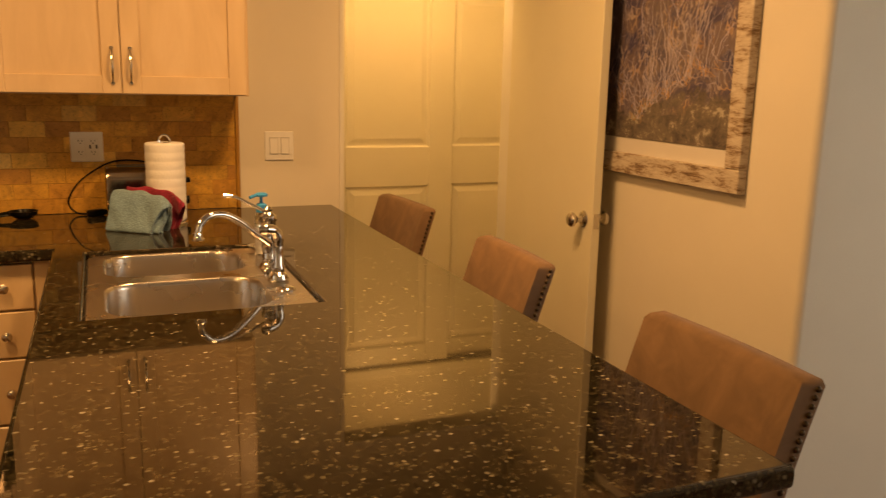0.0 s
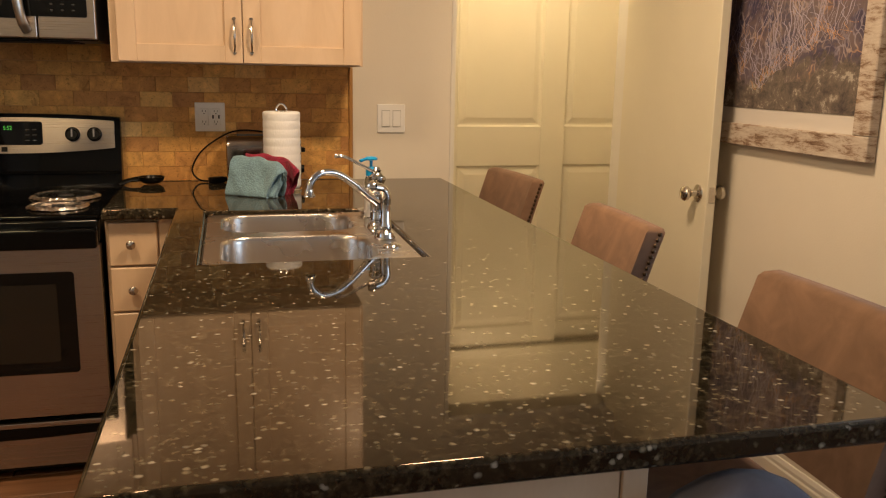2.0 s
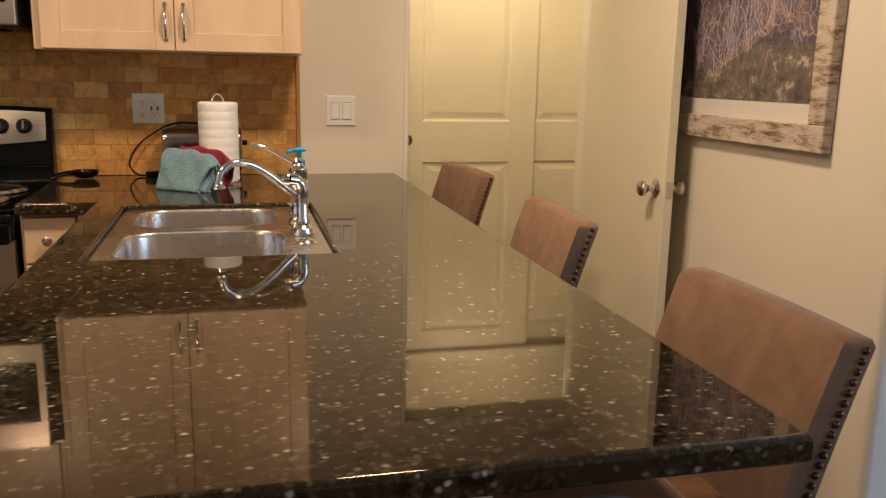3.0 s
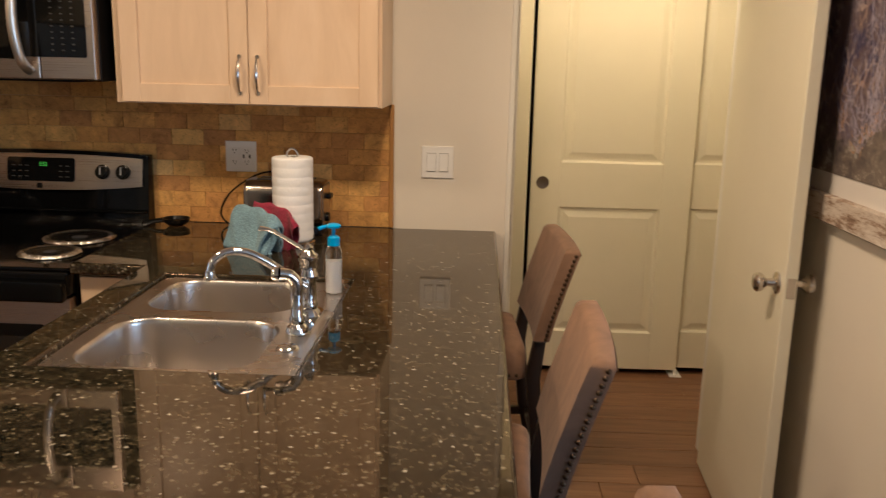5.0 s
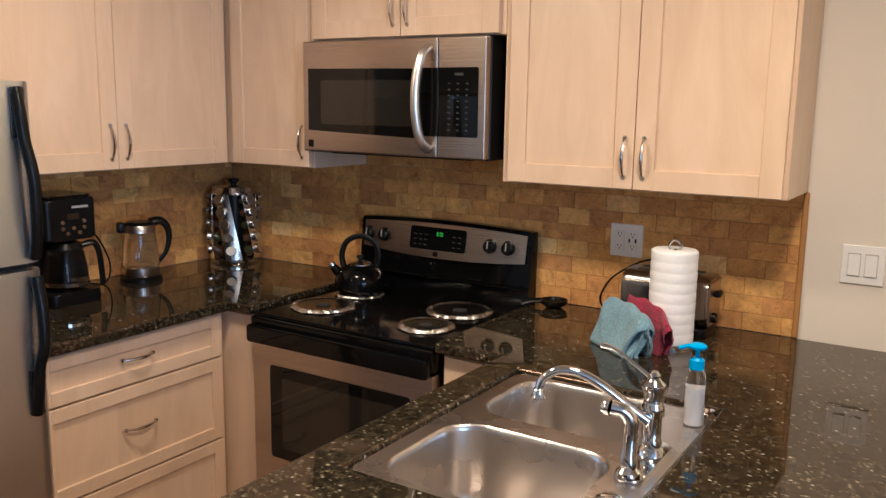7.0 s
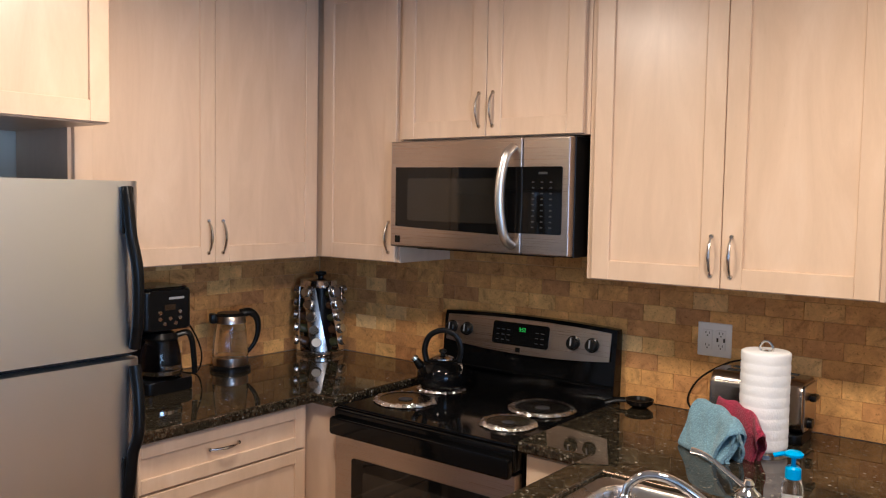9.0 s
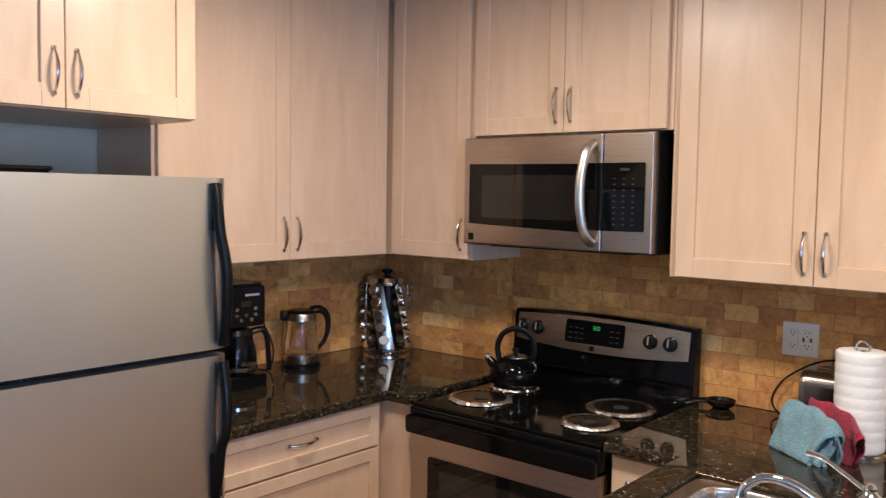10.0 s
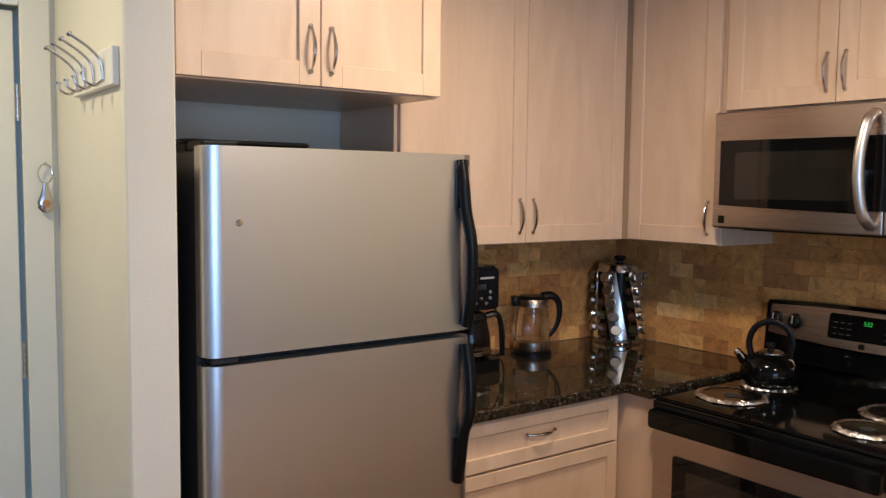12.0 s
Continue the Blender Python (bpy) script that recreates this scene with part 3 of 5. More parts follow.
# ---- wall cabinets ----
H_UP = 1.11
upper_cabinet(0.422, 0, 1.38, 0, 0.892, 0.345, H_UP, [(0.026, 0.4515, 0.424), (0.4545, 0.880, 0.484)],
              "pale maple two-door wall cabinet beside the microwave")
upper_cabinet(-0.397, 0, 1.856, 0, 0.817, 0.345, H_UP - 0.476, [(0.014, 0.4095, 0.381), (0.4125, 0.800, 0.441)],
              "pale maple short cabinet above the microwave")
upper_cabinet(-1.19, 0, 1.38, 0, 0.791, 0.345, H_UP, [(0.372, 0.780, 0.748)], "pale maple corner wall cabinet with one door")
upper_cabinet(-1.19, -1.432, 1.38, 90, 1.085, 0.367, H_UP, [(0.012, 0.5505, 0.520), (0.5535, 1.062, 0.584)],
              "pale maple two-door wall cabinet above the coffee maker")
upper_cabinet(-1.19, -2.224, 1.842, 90, 0.79, 0.607, H_UP - 0.462, [(0.006, 0.3925, 0.363), (0.3955, 0.786, 0.425)],
              "pale maple cabinet above the refrigerator")

# ---- worktops ----
worktop("countertop", [0.410, 0.637, 0.735, 1.285, 1.712], [-2.655, -1.550, -0.786, -0.705, 0.0],
        {(0, 3), (1, 0), (1, 1), (1, 2), (1, 3), (2, 0), (2, 2), (2, 3), (3, 0), (3, 1), (3, 2), (3, 3)}, TOP, 0.038,
        "polished dark green-black granite peninsula top with pale flecks")
worktop("countertop", [-1.19, -0.485, -0.380], [-1.44, -0.705, 0.0], {(0, 0), (0, 1), (1, 1)}, TOP, 0.038,
        "polished dark granite worktop in the corner")

# ---- base cabinets ----
base = thing("base_cabinet", -1.19, -1.435, 0, 90, "pale maple base cabinet with three drawers", "cabinet", "maple base cabinets")
part("body", box(0, -0.655, 0.10, 0.745, 0, 0.876, 0.001), MAPLE, base)
# Toe-kick recesses, here and below, get their shade from the near-black colour
part("toe_kick", box(0, -0.60, 0, 0.745, -0.02, 0.10), UNLIT_BLACK, base)
for z0, z1 in ((0.712, 0.868), (0.400, 0.704), (0.112, 0.392)):
    shaker_front(base, "drawer", 0.006, 0.722, z0, z1, -0.675, 0.045, (0.36, (z0 + z1) / 2 + 0.008), False)
corner = thing("base_cabinet", -1.19, 0, 0, 0, "pale maple corner base unit beside the stove", "cabinet", "maple base cabinets")
part("body", box(0, -0.675, 0.10, 0.812, -0.001, 0.876, 0.001), MAPLE, corner)
part("toe_kick", box(0.55, -0.62, 0, 0.812, -0.03, 0.10), UNLIT_BLACK, corner)
narrow = thing("base_cabinet", 0.412, 0, 0, 0, "pale maple narrow base cabinet with small drawers", "cabinet", "maple base cabinets")
part("body", box(0, -0.655, 0.10, 0.25, -0.001, 0.876, 0.001), MAPLE, narrow)
part("toe_kick", box(0, -0.60, 0, 0.25, -0.03, 0.10), UNLIT_BLACK, narrow)
for z0, z1 in ((0.722, 0.866), (0.566, 0.714), (0.345, 0.558), (0.112, 0.337)):
    drawer = part("drawer", box(0.010, -0.675, z0, 0.162, -0.656, z1, 0.003), MAPLE, narrow)
    bm = knob_bm()
    bm.transform(Matrix.Translation((0.080, -0.675, (z0 + z1) / 2)))
    part("knob", bm, NICKEL, drawer, "round nickel knob")
part("stile", box(0.168, -0.672, 0.10, 0.25, -0.656, 0.876, 0.002), MAPLE, narrow)
pen = thing("base_cabinet", 0.662, -2.60, 0, 0, "pale maple peninsula cabinet with a plain end panel", "cabinet", "maple base cabinets")
part("body", box(0.02, 0.001, 0.10, 0.63, 1.00, 0.876, 0.001), MAPLE, pen)
part("body", box(0.02, 1.90, 0.10, 0.63, 2.598, 0.876, 0.001), MAPLE, pen)
part("back_panel", box(0.632, 0.001, 0.0, 0.650, 2.598, 0.876, 0.001), MAPLE, pen)
part("front_panel", box(0.0, 0.001, 0.10, 0.018, 1.925, 0.876, 0.001), MAPLE, pen)
part("floor_panel", box(0.02, 1.01, 0.10, 0.63, 1.89, 0.12), MAPLE, pen)
part("end_panel", box(0.0, -0.018, 0.0, 0.628, -0.0005, 0.876, 0.001), MAPLE, pen)
part("corner_post", box(0.630, -0.020, 0.0, 0.668, -0.0005, 0.876, 0.002), MAPLE, pen)

# ---- sink and taps ----
DECK = TOP - 0.011
sink = thing("sink", 0, 0, DECK, 0, "stainless steel double-bowl sink set under the stone", "sink")
RIM = (0.7355, -1.5495, 1.2845, -0.7865)
BOWLS = ((0.782, -1.518, 1.182, -1.178), (0.782, -1.112, 1.178, -0.808))
seg = 14


def bowl_loop(b, grow, z, r):
    return [Vector((x, y, z)) for x, y in round_rect(b[0] - grow, b[1] - grow, b[2] + grow, b[3] + grow, r, seg)]


bm = bmesh.new()
outer = [bm.verts.new((x, y, -0.006)) for x, y in round_rect(*RIM, 0.035, seg)]
lip = [bm.verts.new((x, y, 0.0)) for x, y in round_rect(RIM[0] + 0.006, RIM[1] + 0.006, RIM[2] - 0.006, RIM[3] - 0.006, 0.031, seg)]
n = len(outer)
for k in range(n):
    bm.faces.new((outer[k], outer[(k + 1) % n], lip[(k + 1) % n], lip[k]))
edges = [bm.edges.get((lip[k], lip[(k + 1) % n])) for k in range(n)]
for b in BOWLS:
    ring = [bm.verts.new(p) for p in bowl_loop(b, 0, 0.0, 0.085)]
    edges += [bm.edges.new((ring[k], ring[(k + 1) % n])) for k in range(n)]
bmesh.ops.triangle_fill(bm, edges=edges, use_beauty=True)
part("rim", bm, SINK, sink, "", 30)
for b in BOWLS:
    bm = bmesh.new()
    rings = [[bm.verts.new(p) for p in bowl_loop(b, g, z, r)] for g, z, r in
             ((0.0005, 0.0001, 0.085), (-0.002, -0.0012, 0.083), (-0.005, -0.005, 0.081), (-0.007, -0.015, 0.079), (-0.012, -0.150, 0.074), (-0.017, -0.172, 0.070),
              (-0.028, -0.188, 0.060), (-0.046, -0.196, 0.05), (-0.075, -0.199, 0.04), (-0.10, -0.200, 0.02))]
    for p, q in zip(rings, rings[1:]):
        for k in range(n):
            bm.faces.new((p[k], p[(k + 1) % n], q[(k + 1) % n], q[k]))
    bm.faces.new(rings[-1])
    bowl = part("bowl", bm, SINK, sink, "", 85)
    cx, cy = (b[0] + b[2]) / 2, (b[1] + b[3]) / 2
    part("drain", lathe([(0.055, 0), (0.053, 0.002), (0.040, 0.0025), (0.036, -0.004), (0, -0.004)], 28, None, Matrix.Translation((cx, cy, -0.1998))),
         CHROME, bowl, "chrome drain ring")
cover = thing("tap_hole_cover", 1.228, -1.372, DECK + 0.0002, 0, "round chrome tap hole cover on the sink deck", "cover")
part("cap", lathe([(0, 0.010), (0.012, 0.010), (0.022, 0.007), (0.026, 0.002), (0.026, 0), (0, 0)], 28), CHROME, cover)

tap = thing("faucet", 1.228, -1.135, DECK + 0.0002, 0, "chrome kitchen faucet with curved spout and lever", "faucet")
part("escutcheon", slab(round_rect(-0.030, -0.155, 0.030, 0.075, 0.029, 6), 0, 0.010, None, 0.004), CHROME, tap)
part("post", lathe([(0, 0.01), (0.030, 0.01), (0.027, 0.020), (0.021, 0.028), (0.023, 0.038), (0.020, 0.048), (0.020, 0.110), (0.024, 0.116), (0.024, 0.124),
                    (0.021, 0.130), (0.021, 0.158), (0.025, 0.165), (0.024, 0.178), (0.014, 0.187), (0.010, 0.193), (0.012, 0.199), (0.007, 0.208), (0, 0.209)],
                   28), CHROME, tap)
sp = smooth_path([(-0.004, -0.020, 0.095), (-0.04, -0.040, 0.128), (-0.085, -0.062, 0.170), (-0.130, -0.082, 0.200), (-0.172, -0.100, 0.204), (-0.200, -0.112, 0.182), (-0.208, -0.116, 0.155)], 7)
bm = tube(sp, [0.0125 - 0.003 * i / (len(sp) - 1) for i in range(len(sp))], 14)
lathe([(0, 0), (0.016, 0.0), (0.017, 0.004), (0.013, 0.010), (0.012, 0.022), (0.010, 0.024), (0, 0.024)], 20, bm, Matrix.Translation((-0.208, -0.116, 0.134)))
part("spout", bm, CHROME, tap, "curved chrome spout")
lv = smooth_path([(-0.006, 0, 0.190), (-0.045, 0.004, 0.214), (-0.090, 0.008, 0.240), (-0.122, 0.010, 0.245)], 6)
part("lever", tube(lv, [0.0050 + 0.0025 * max(0, i - 12) / 6 for i in range(len(lv))], 10), CHROME, tap, "slender chrome lever")
bm = lathe([(0, 0.0101), (0.026, 0.0101), (0.024, 0.022), (0.016, 0.030), (0.018, 0.044), (0.014, 0.056), (0.015, 0.120), (0, 0.120)], 22, None, Matrix.Translation((0, -0.135, 0)))
hp = smooth_path([(0, -0.135, 0.110), (0, -0.138, 0.140), (-0.014, -0.144, 0.160), (-0.036, -0.154, 0.166)], 5)
tube(hp, [0.015] * 10 + [0.016] * (len(hp) - 10), 14, bm)
lathe([(0, 0), (0.019, 0), (0.020, 0.006), (0.016, 0.016), (0, 0.016)], 20, bm, Matrix.Translation((-0.034, -0.154, 0.166)) @ pose(0, 0, 0, 0, -90, 0))
part("side_spray", bm, CHROME, tap, "chrome side spray")

tap.scale = (1, 1, 0.9)

soap = thing("soap_dispenser", 1.250, -0.900, DECK + 0.0005, 25, "clear soap bottle with a blue pump", "soap bottle")
part("bottle", lathe([(0, 0.0), (0.021, 0), (0.0225, 0.004), (0.0225, 0.125), (0.019, 0.140), (0.013, 0.148), (0.013, 0.152), (0, 0.152)], 26), GLASS, soap)
part("lotion", lathe([(0, 0.003), (0.0205, 0.003), (0.0205, 0.100), (0, 0.100)], 26), LOTION, soap, "white liquid soap")
bm = lathe([(0, 0.146), (0.017, 0.146), (0.017, 0.170), (0.011, 0.176), (0.005, 0.177), (0.005, 0.198), (0.020, 0.200), (0.021, 0.206), (0.014, 0.211), (0, 0.212)], 20)
tube(smooth_path([(0, 0, 0.202), (-0.02, 0, 0.204), (-0.042, 0, 0.198)], 4), 0.0055, 8, bm)
part("pump", bm, BLUE, soap, "bright blue pump head")
soap.scale = (1, 1, 0.92)
strain = thing("sink_strainer", 1.248, -0.836, DECK + 0.0005, 0, "small metal sink strainer lying on the worktop", "strainer")
part("basket", lathe([(0, 0.004), (0.018, 0.004), (0.024, 0.014), (0.034, 0.016), (0.034, 0.013), (0.026, 0.010), (0.020, 0.001), (0, 0.001)], 24), CHROME, strain)
part("knob", lathe([(0, 0.004), (0.005, 0.004), (0.005, 0.020), (0.009, 0.024), (0, 0.027)], 12), PLASTIC, strain)

# ---- paper towel, toaster, cloths, spoon rest ----
roll = thing("paper_towel_holder", 1.008, -0.312, TOP, 0, "white paper towel roll on a chrome stand", "paper towels")
part("base", lathe([(0, 0.0), (0.074, 0), (0.074, 0.006), (0.069, 0.010), (0, 0.010)], 36), CHROME, roll)
prof = [(0.018, 0.012), (0.064, 0.012)]
for k in range(9):
    prof += [(0.0682, 0.016 + k * 0.031), (0.0692, 0.022 + k * 0.031), (0.0694, 0.040 + k * 0.031), (0.0683, 0.045 + k * 0.031)]
prof += [(0.064, 0.296), (0.018, 0.296), (0.018, 0.012)]
part("paper_roll", lathe(prof, 40), PAPER, roll, "quilted white paper roll", 50)
bm = tube([(0, 0, 0.01), (0, 0, 0.297)], 0.006, 10)
tube(smooth_path([(-0.016, 0, 0.294), (-0.019, 0, 0.306), (-0.008, 0, 0.322), (0.008, 0, 0.322), (0.019, 0, 0.306), (0.016, 0, 0.294)], 5), 0.0038, 8, bm)
part("rod", bm, CHROME, roll, "chrome rod with a looped top")

toaster = thing("toaster", 0.945, -0.125, TOP, 0, "chrome two-slot toaster with a black base", "toaster")
sect = []
for x, g in ((-0.142, -0.010), (-0.138, -0.003), (-0.120, 0), (0.120, 0), (0.138, -0.003), (0.142, -0.010)):
    sect.append([Vector((x, y, z)) for y, z in round_rect(-0.082 - g, 0.030 - g, 0.082 + g, 0.195 + g, 0.045, 5)])
part("body", loft(sect), TOASTER, toaster, "", 40)
part("foot", slab(round_rect(-0.138, -0.080, 0.138, 0.080, 0.03), 0, 0.031, None, 0.006), PLASTIC, toaster, "black plastic base")
for y in (-0.028, 0.028):
    part("slot", box(-0.10, y - 0.012, 0.190, 0.10, y + 0.012, 0.1965), SLOT, toaster)
part("end_panel", box(0.141, -0.066, 0.040, 0.145, 0.066, 0.180, 0.003), STEEL, toaster)
part("lever", box(0.145, -0.024, 0.128, 0.165, 0.024, 0.146, 0.005, 2), PLASTIC, toaster, "black lever")
bm = lathe([(0, 0), (0.017, 0), (0.015, 0.014), (0, 0.015)], 18, None, Matrix.Translation((0.145, -0.020, 0.062)) @ pose(0, 0, 0, 0, 90, 0))
part("dial", bm, PLASTIC, toaster, "black dial")
cord = smooth_path([(0.80, -0.055, TOP + 0.020), (0.735, -0.060, TOP + 0.006), (0.690, -0.040, TOP + 0.012), (0.668, -0.030, TOP + 0.05), (0.700, -0.03, TOP + 0.115),
                    (0.760, -0.025, TOP + 0.165), (0.830, -0.022, TOP + 0.200), (0.905, -0.018, TOP + 0.205), (0.98, -0.018, TOP + 0.19), (1.05, -0.018, TOP + 0.15), (1.075, -0.03, TOP + 0.10)], 6)
tagged(part("power_cord", tube(cord, 0.0035, 8), PLASTIC), "black cord looping behind the toaster", "cord")
plug = thing("loose_plug", 0.765, -0.085, TOP, 30, "black plug lying beside the toaster", "plug")
part("body", box(-0.035, -0.014, 0.0, 0.030, 0.014, 0.026, 0.006, 2), PLASTIC, plug)
part("cap", box(0.030, -0.010, 0.004, 0.042, 0.010, 0.022, 0.003), PLASTIC, plug)


def folded_cloth(name, x, y, rz, length, height, front, back, layers, mat, label, seed):
    """A thick folded cloth set down as a leaning wedge: a long front slope, a steep back, layers curling out of one end."""
    ob = thing(name, x, y, TOP, rz, label, "cloth")
    rng = random.Random(seed)
    for layer in range(layers):
        ph = [rng.uniform(0, 6) for _ in range(5)]
        nu, nv = 30, 36
        bm = bmesh.new()
        skins = []
        for t in (0, 1):
            cut = 0.013 * layer + 0.0095 * t
            f, b, h = max(front - cut * 1.3, 0.012), max(back - cut * 0.8, 0.008), height - cut
            line = smooth_path([(-f, 0, 0), (-f * 1.02, 0, 0.012), (-f * 0.72, 0, h * 0.38), (-f * 0.30, 0, h * 0.84), (-f * 0.10, 0, h * 0.97), (b * 0.25, 0, h),
                                (b * 0.75, 0, h * 0.86), (b, 0, h * 0.5), (b * 1.05, 0, 0)], 8)
            rows = []
            for i in range(nu + 1):
                u = i / nu
                end = max(0.0, (u - 0.80) / 0.20)
                row = []
                for j in range(nv + 1):
                    q = line[round(j * (len(line) - 1) / nv)]
                    rise = q.z / h
                    sag = 1 - 0.10 * u - 0.16 * end ** 2
                    wave = 0.004 * math.sin(6 * u + ph[0] + 4 * rise) + 0.0025 * math.sin(17 * u + 9 * rise + ph[1])
                    curl = 0.010 * math.sin(8 * j / nv + ph[2]) * end
                    px = (u - 0.5) * length * (1 + 0.10 * rise) + 0.018 * rise * u + 0.007 * layer * u + 0.006 * math.sin(7 * j / nv + ph[3]) * (u + 0.2)
                    row.append(bm.verts.new((px, q.x + (wave + curl) * min(1, 3 * rise) - 0.010 * end * rise, max(q.z * sag + wave * rise, 0.0006 + 0.0006 * t))))
                rows.append(row)
            skins.append(rows)
        for rows in skins:
            for i in range(nu):
                for j in range(nv):
                    bm.faces.new((rows[i][j], rows[i + 1][j], rows[i + 1][j + 1], rows[i][j + 1]))
        for j in range(nv):
            for i in (0, nu):
                bm.faces.new((skins[0][i][j], skins[0][i][j + 1], skins[1][i][j + 1], skins[1][i][j]))
        for i in range(nu):
            for j in (0, nv):
                bm.faces.new((skins[0][i][j], skins[0][i + 1][j], skins[1][i + 1][j], skins[1][i][j]))
        part("fold", bm, mat, ob, "", 70)
    return ob


folded_cloth("dish_cloth", 0.909, -0.425, -38, 0.182, 0.138, 0.066, 0.030, 3, TEAL, "teal waffle-weave dish cloth folded over itself", 3)
folded_cloth("dish_cloth", 0.957, -0.378, -38, 0.192, 0.142, 0.020, 0.016, 2, RED, "dark red dish cloth folded behind the teal one", 8)

spoon = thing("spoon_rest", 0.515, -0.085, TOP, 0, "black spoon rest lying beside the stove", "spoon rest")
part("dish", lathe([(0, 0.004), (0.030, 0.004), (0.046, 0.016), (0.050, 0.030), (0.047, 0.030), (0.042, 0.018), (0.026, 0.009), (0, 0.009)], 26), PLASTIC, spoon)
part("handle", tube(smooth_path([(-0.044, -0.006, 0.022), (-0.080, -0.020, 0.018), (-0.115, -0.036, 0.006)], 5), [0.012, 0.012, 0.011, 0.011, 0.010, 0.010, 0.010, 0.011, 0.011, 0.010, 0.008], 10, None, 0.5), PLASTIC, spoon)

# ---- outlet and switch ----
out = thing("wall_outlet", 0.7445, -0.001, 1.1725, 0, "white double outlet with usb ports on the tiles", "outlet")
part("plate", box(-0.0585, -0.006, -0.0575, 0.0585, 0, 0.0575, 0.0025), IVORY, out)
for x, usb in ((-0.023, False), (0.023, True)):
    face = part("receptacle", box(x - 0.0165, -0.009, -0.034, x + 0.0165, -0.006, 0.034, 0.001), IVORY, out)
    bm = bmesh.new()
    for z in (-0.021, 0.021):
        box(x - 0.007, -0.0096, z - 0.001, x - 0.005, -0.0088, z + 0.007, 0, 1, bm)
        box(x + 0.005, -0.0096, z - 0.001, x + 0.007, -0.0088, z + 0.006, 0, 1, bm)
        box(x - 0.002, -0.0096, z - 0.009, x + 0.002, -0.0088, z - 0.005, 0, 1, bm)
    if usb:
        for s in (-1, 1):
            box(x + s * 0.0115 - 0.003, -0.0097, -0.006, x + s * 0.0115 + 0.003, -0.0089, 0.008, 0, 1, bm)
    tagged(part("slots", bm, SLOT, face), kind="stuff")
switch = thing("light_switch", 1.486, 0.0025, 1.170, 0, "white double rocker light switch", "light switch")
part("plate", box(-0.060, -0.006, -0.060, 0.060, 0, 0.060, 0.0025), IVORY, switch)
for x in (-0.0235, 0.0235):
    # Shadow gap round the rocker, put in as a grey strip
    face = part("surround", box(x - 0.0175, -0.0075, -0.035, x + 0.0175, -0.006, 0.035), ROCKER_SHADE, switch)
    bm = box(x - 0.0160, -0.012, -0.033, x + 0.0160, -0.0076, 0.033, 0.001)
    for v in bm.verts:
        if v.co.y < -0.011 and v.co.z > 0:
            v.co.y += 0.003
    part("rocker", bm, IVORY, face)
setting("tile_edge", box(1.3055, -0.010, TOP + 0.0005, 1.3215, 0.0035, 1.379, 0.003), EDGE, "orange-brown wooden strip edging the tiles", "trim")

# ---- stove ----
stove = thing("stove", 0.015, 0, 0, 0, "black and stainless electric coil stove", "stove")
part("body", box(-0.386, -0.655, 0.02, 0.386, -0.012, 0.884, 0.003), BLACK, stove)
part("cooktop", slab(round_rect(-0.388, -0.700, 0.388, -0.080, 0.012, 3), 0.8845, 0.896, None, 0.004), BLACK, stove, "glossy black cooktop")
part("front_trim", box(-0.386, -0.708, 0.806, 0.386, -0.656, 0.884, 0.010, 3), BLACK, stove)
oven = part("oven_door", box(-0.384, -0.700, 0.225, 0.384, -0.657, 0.800, 0.004, 2), STEEL, stove, "brushed steel oven door")
part("door_window", plate(round_rect(-0.300, 0.375, 0.300, 0.715, 0.012, 4), -0.7030, -0.7002), BLACK_GLASS, oven, "black glass window")
part("inner_glass", plate(round_rect(-0.245, 0.415, 0.245, 0.675, 0.010, 4), -0.7036, -0.7031), GREY_GLASS, oven)
bm = plate(round_rect(-0.383, 0.793, 0.383, 0.858, 0.014, 4), -0.735, -0.7085, 0.008)
part("handle", bm, BLACK, oven, "broad black bar handle")
low = part("storage_drawer", box(-0.384, -0.698, 0.050, 0.384, -0.657, 0.158, 0.004, 2), STEEL, stove, "brushed steel storage drawer")
sag = [(-0.383 + 0.766 * k / 12, 0.160 - 0.010 * (1 - (k / 6 - 1) ** 2)) for k in range(13)]
part("drawer_grip", plate(sag + [(0.383, 0.1895), (-0.383, 0.1895)], -0.7005, -0.672, 0.003), BLACK, low, "black curved finger recess")
part("drawer_lip", box(-0.384, -0.703, 0.190, 0.384, -0.660, 0.208, 0.004, 2), STEEL, low)
# backguard with its clock and dials
n = 16
bow = [(-0.392 + 0.784 * k / n, 1.172 + 0.012 * (1 - (2 * k / n - 1) ** 2)) for k in range(n + 1)]
bm = plate([(0.392, 0.885), (0.392, 1.150)] + [(x, z) for x, z in bow[::-1]] + [(-0.392, 1.150), (-0.392, 0.885)], -0.078, -0.010, 0.006)
guard = part("backguard", bm, BLACK, stove, "", 30)
face = [(-0.372 + 0.744 * k / n, 1.158 + 0.012 * (1 - (2 * k / n - 1) ** 2)) for k in range(n + 1)]
under = [(-0.372 + 0.744 * k / n, 1.056 - 0.020 * (1 - (2 * k / n - 1) ** 2)) for k in range(n + 1)]
part("control_panel", plate(under + face[::-1], -0.0835, -0.0785, 0.0015), STEEL, guard, "curved brushed steel control panel", )
part("ledge", box(-0.386, -0.092, 0.955, 0.386, -0.0785, 0.968, 0.004), BLACK, guard)
clock = part("clock_window", plate(round_rect(-0.142, 1.068, 0.116, 1.155, 0.010, 4), -0.0865, -0.0838, 0.0008), BLACK_GLASS, guard, "black clock window")


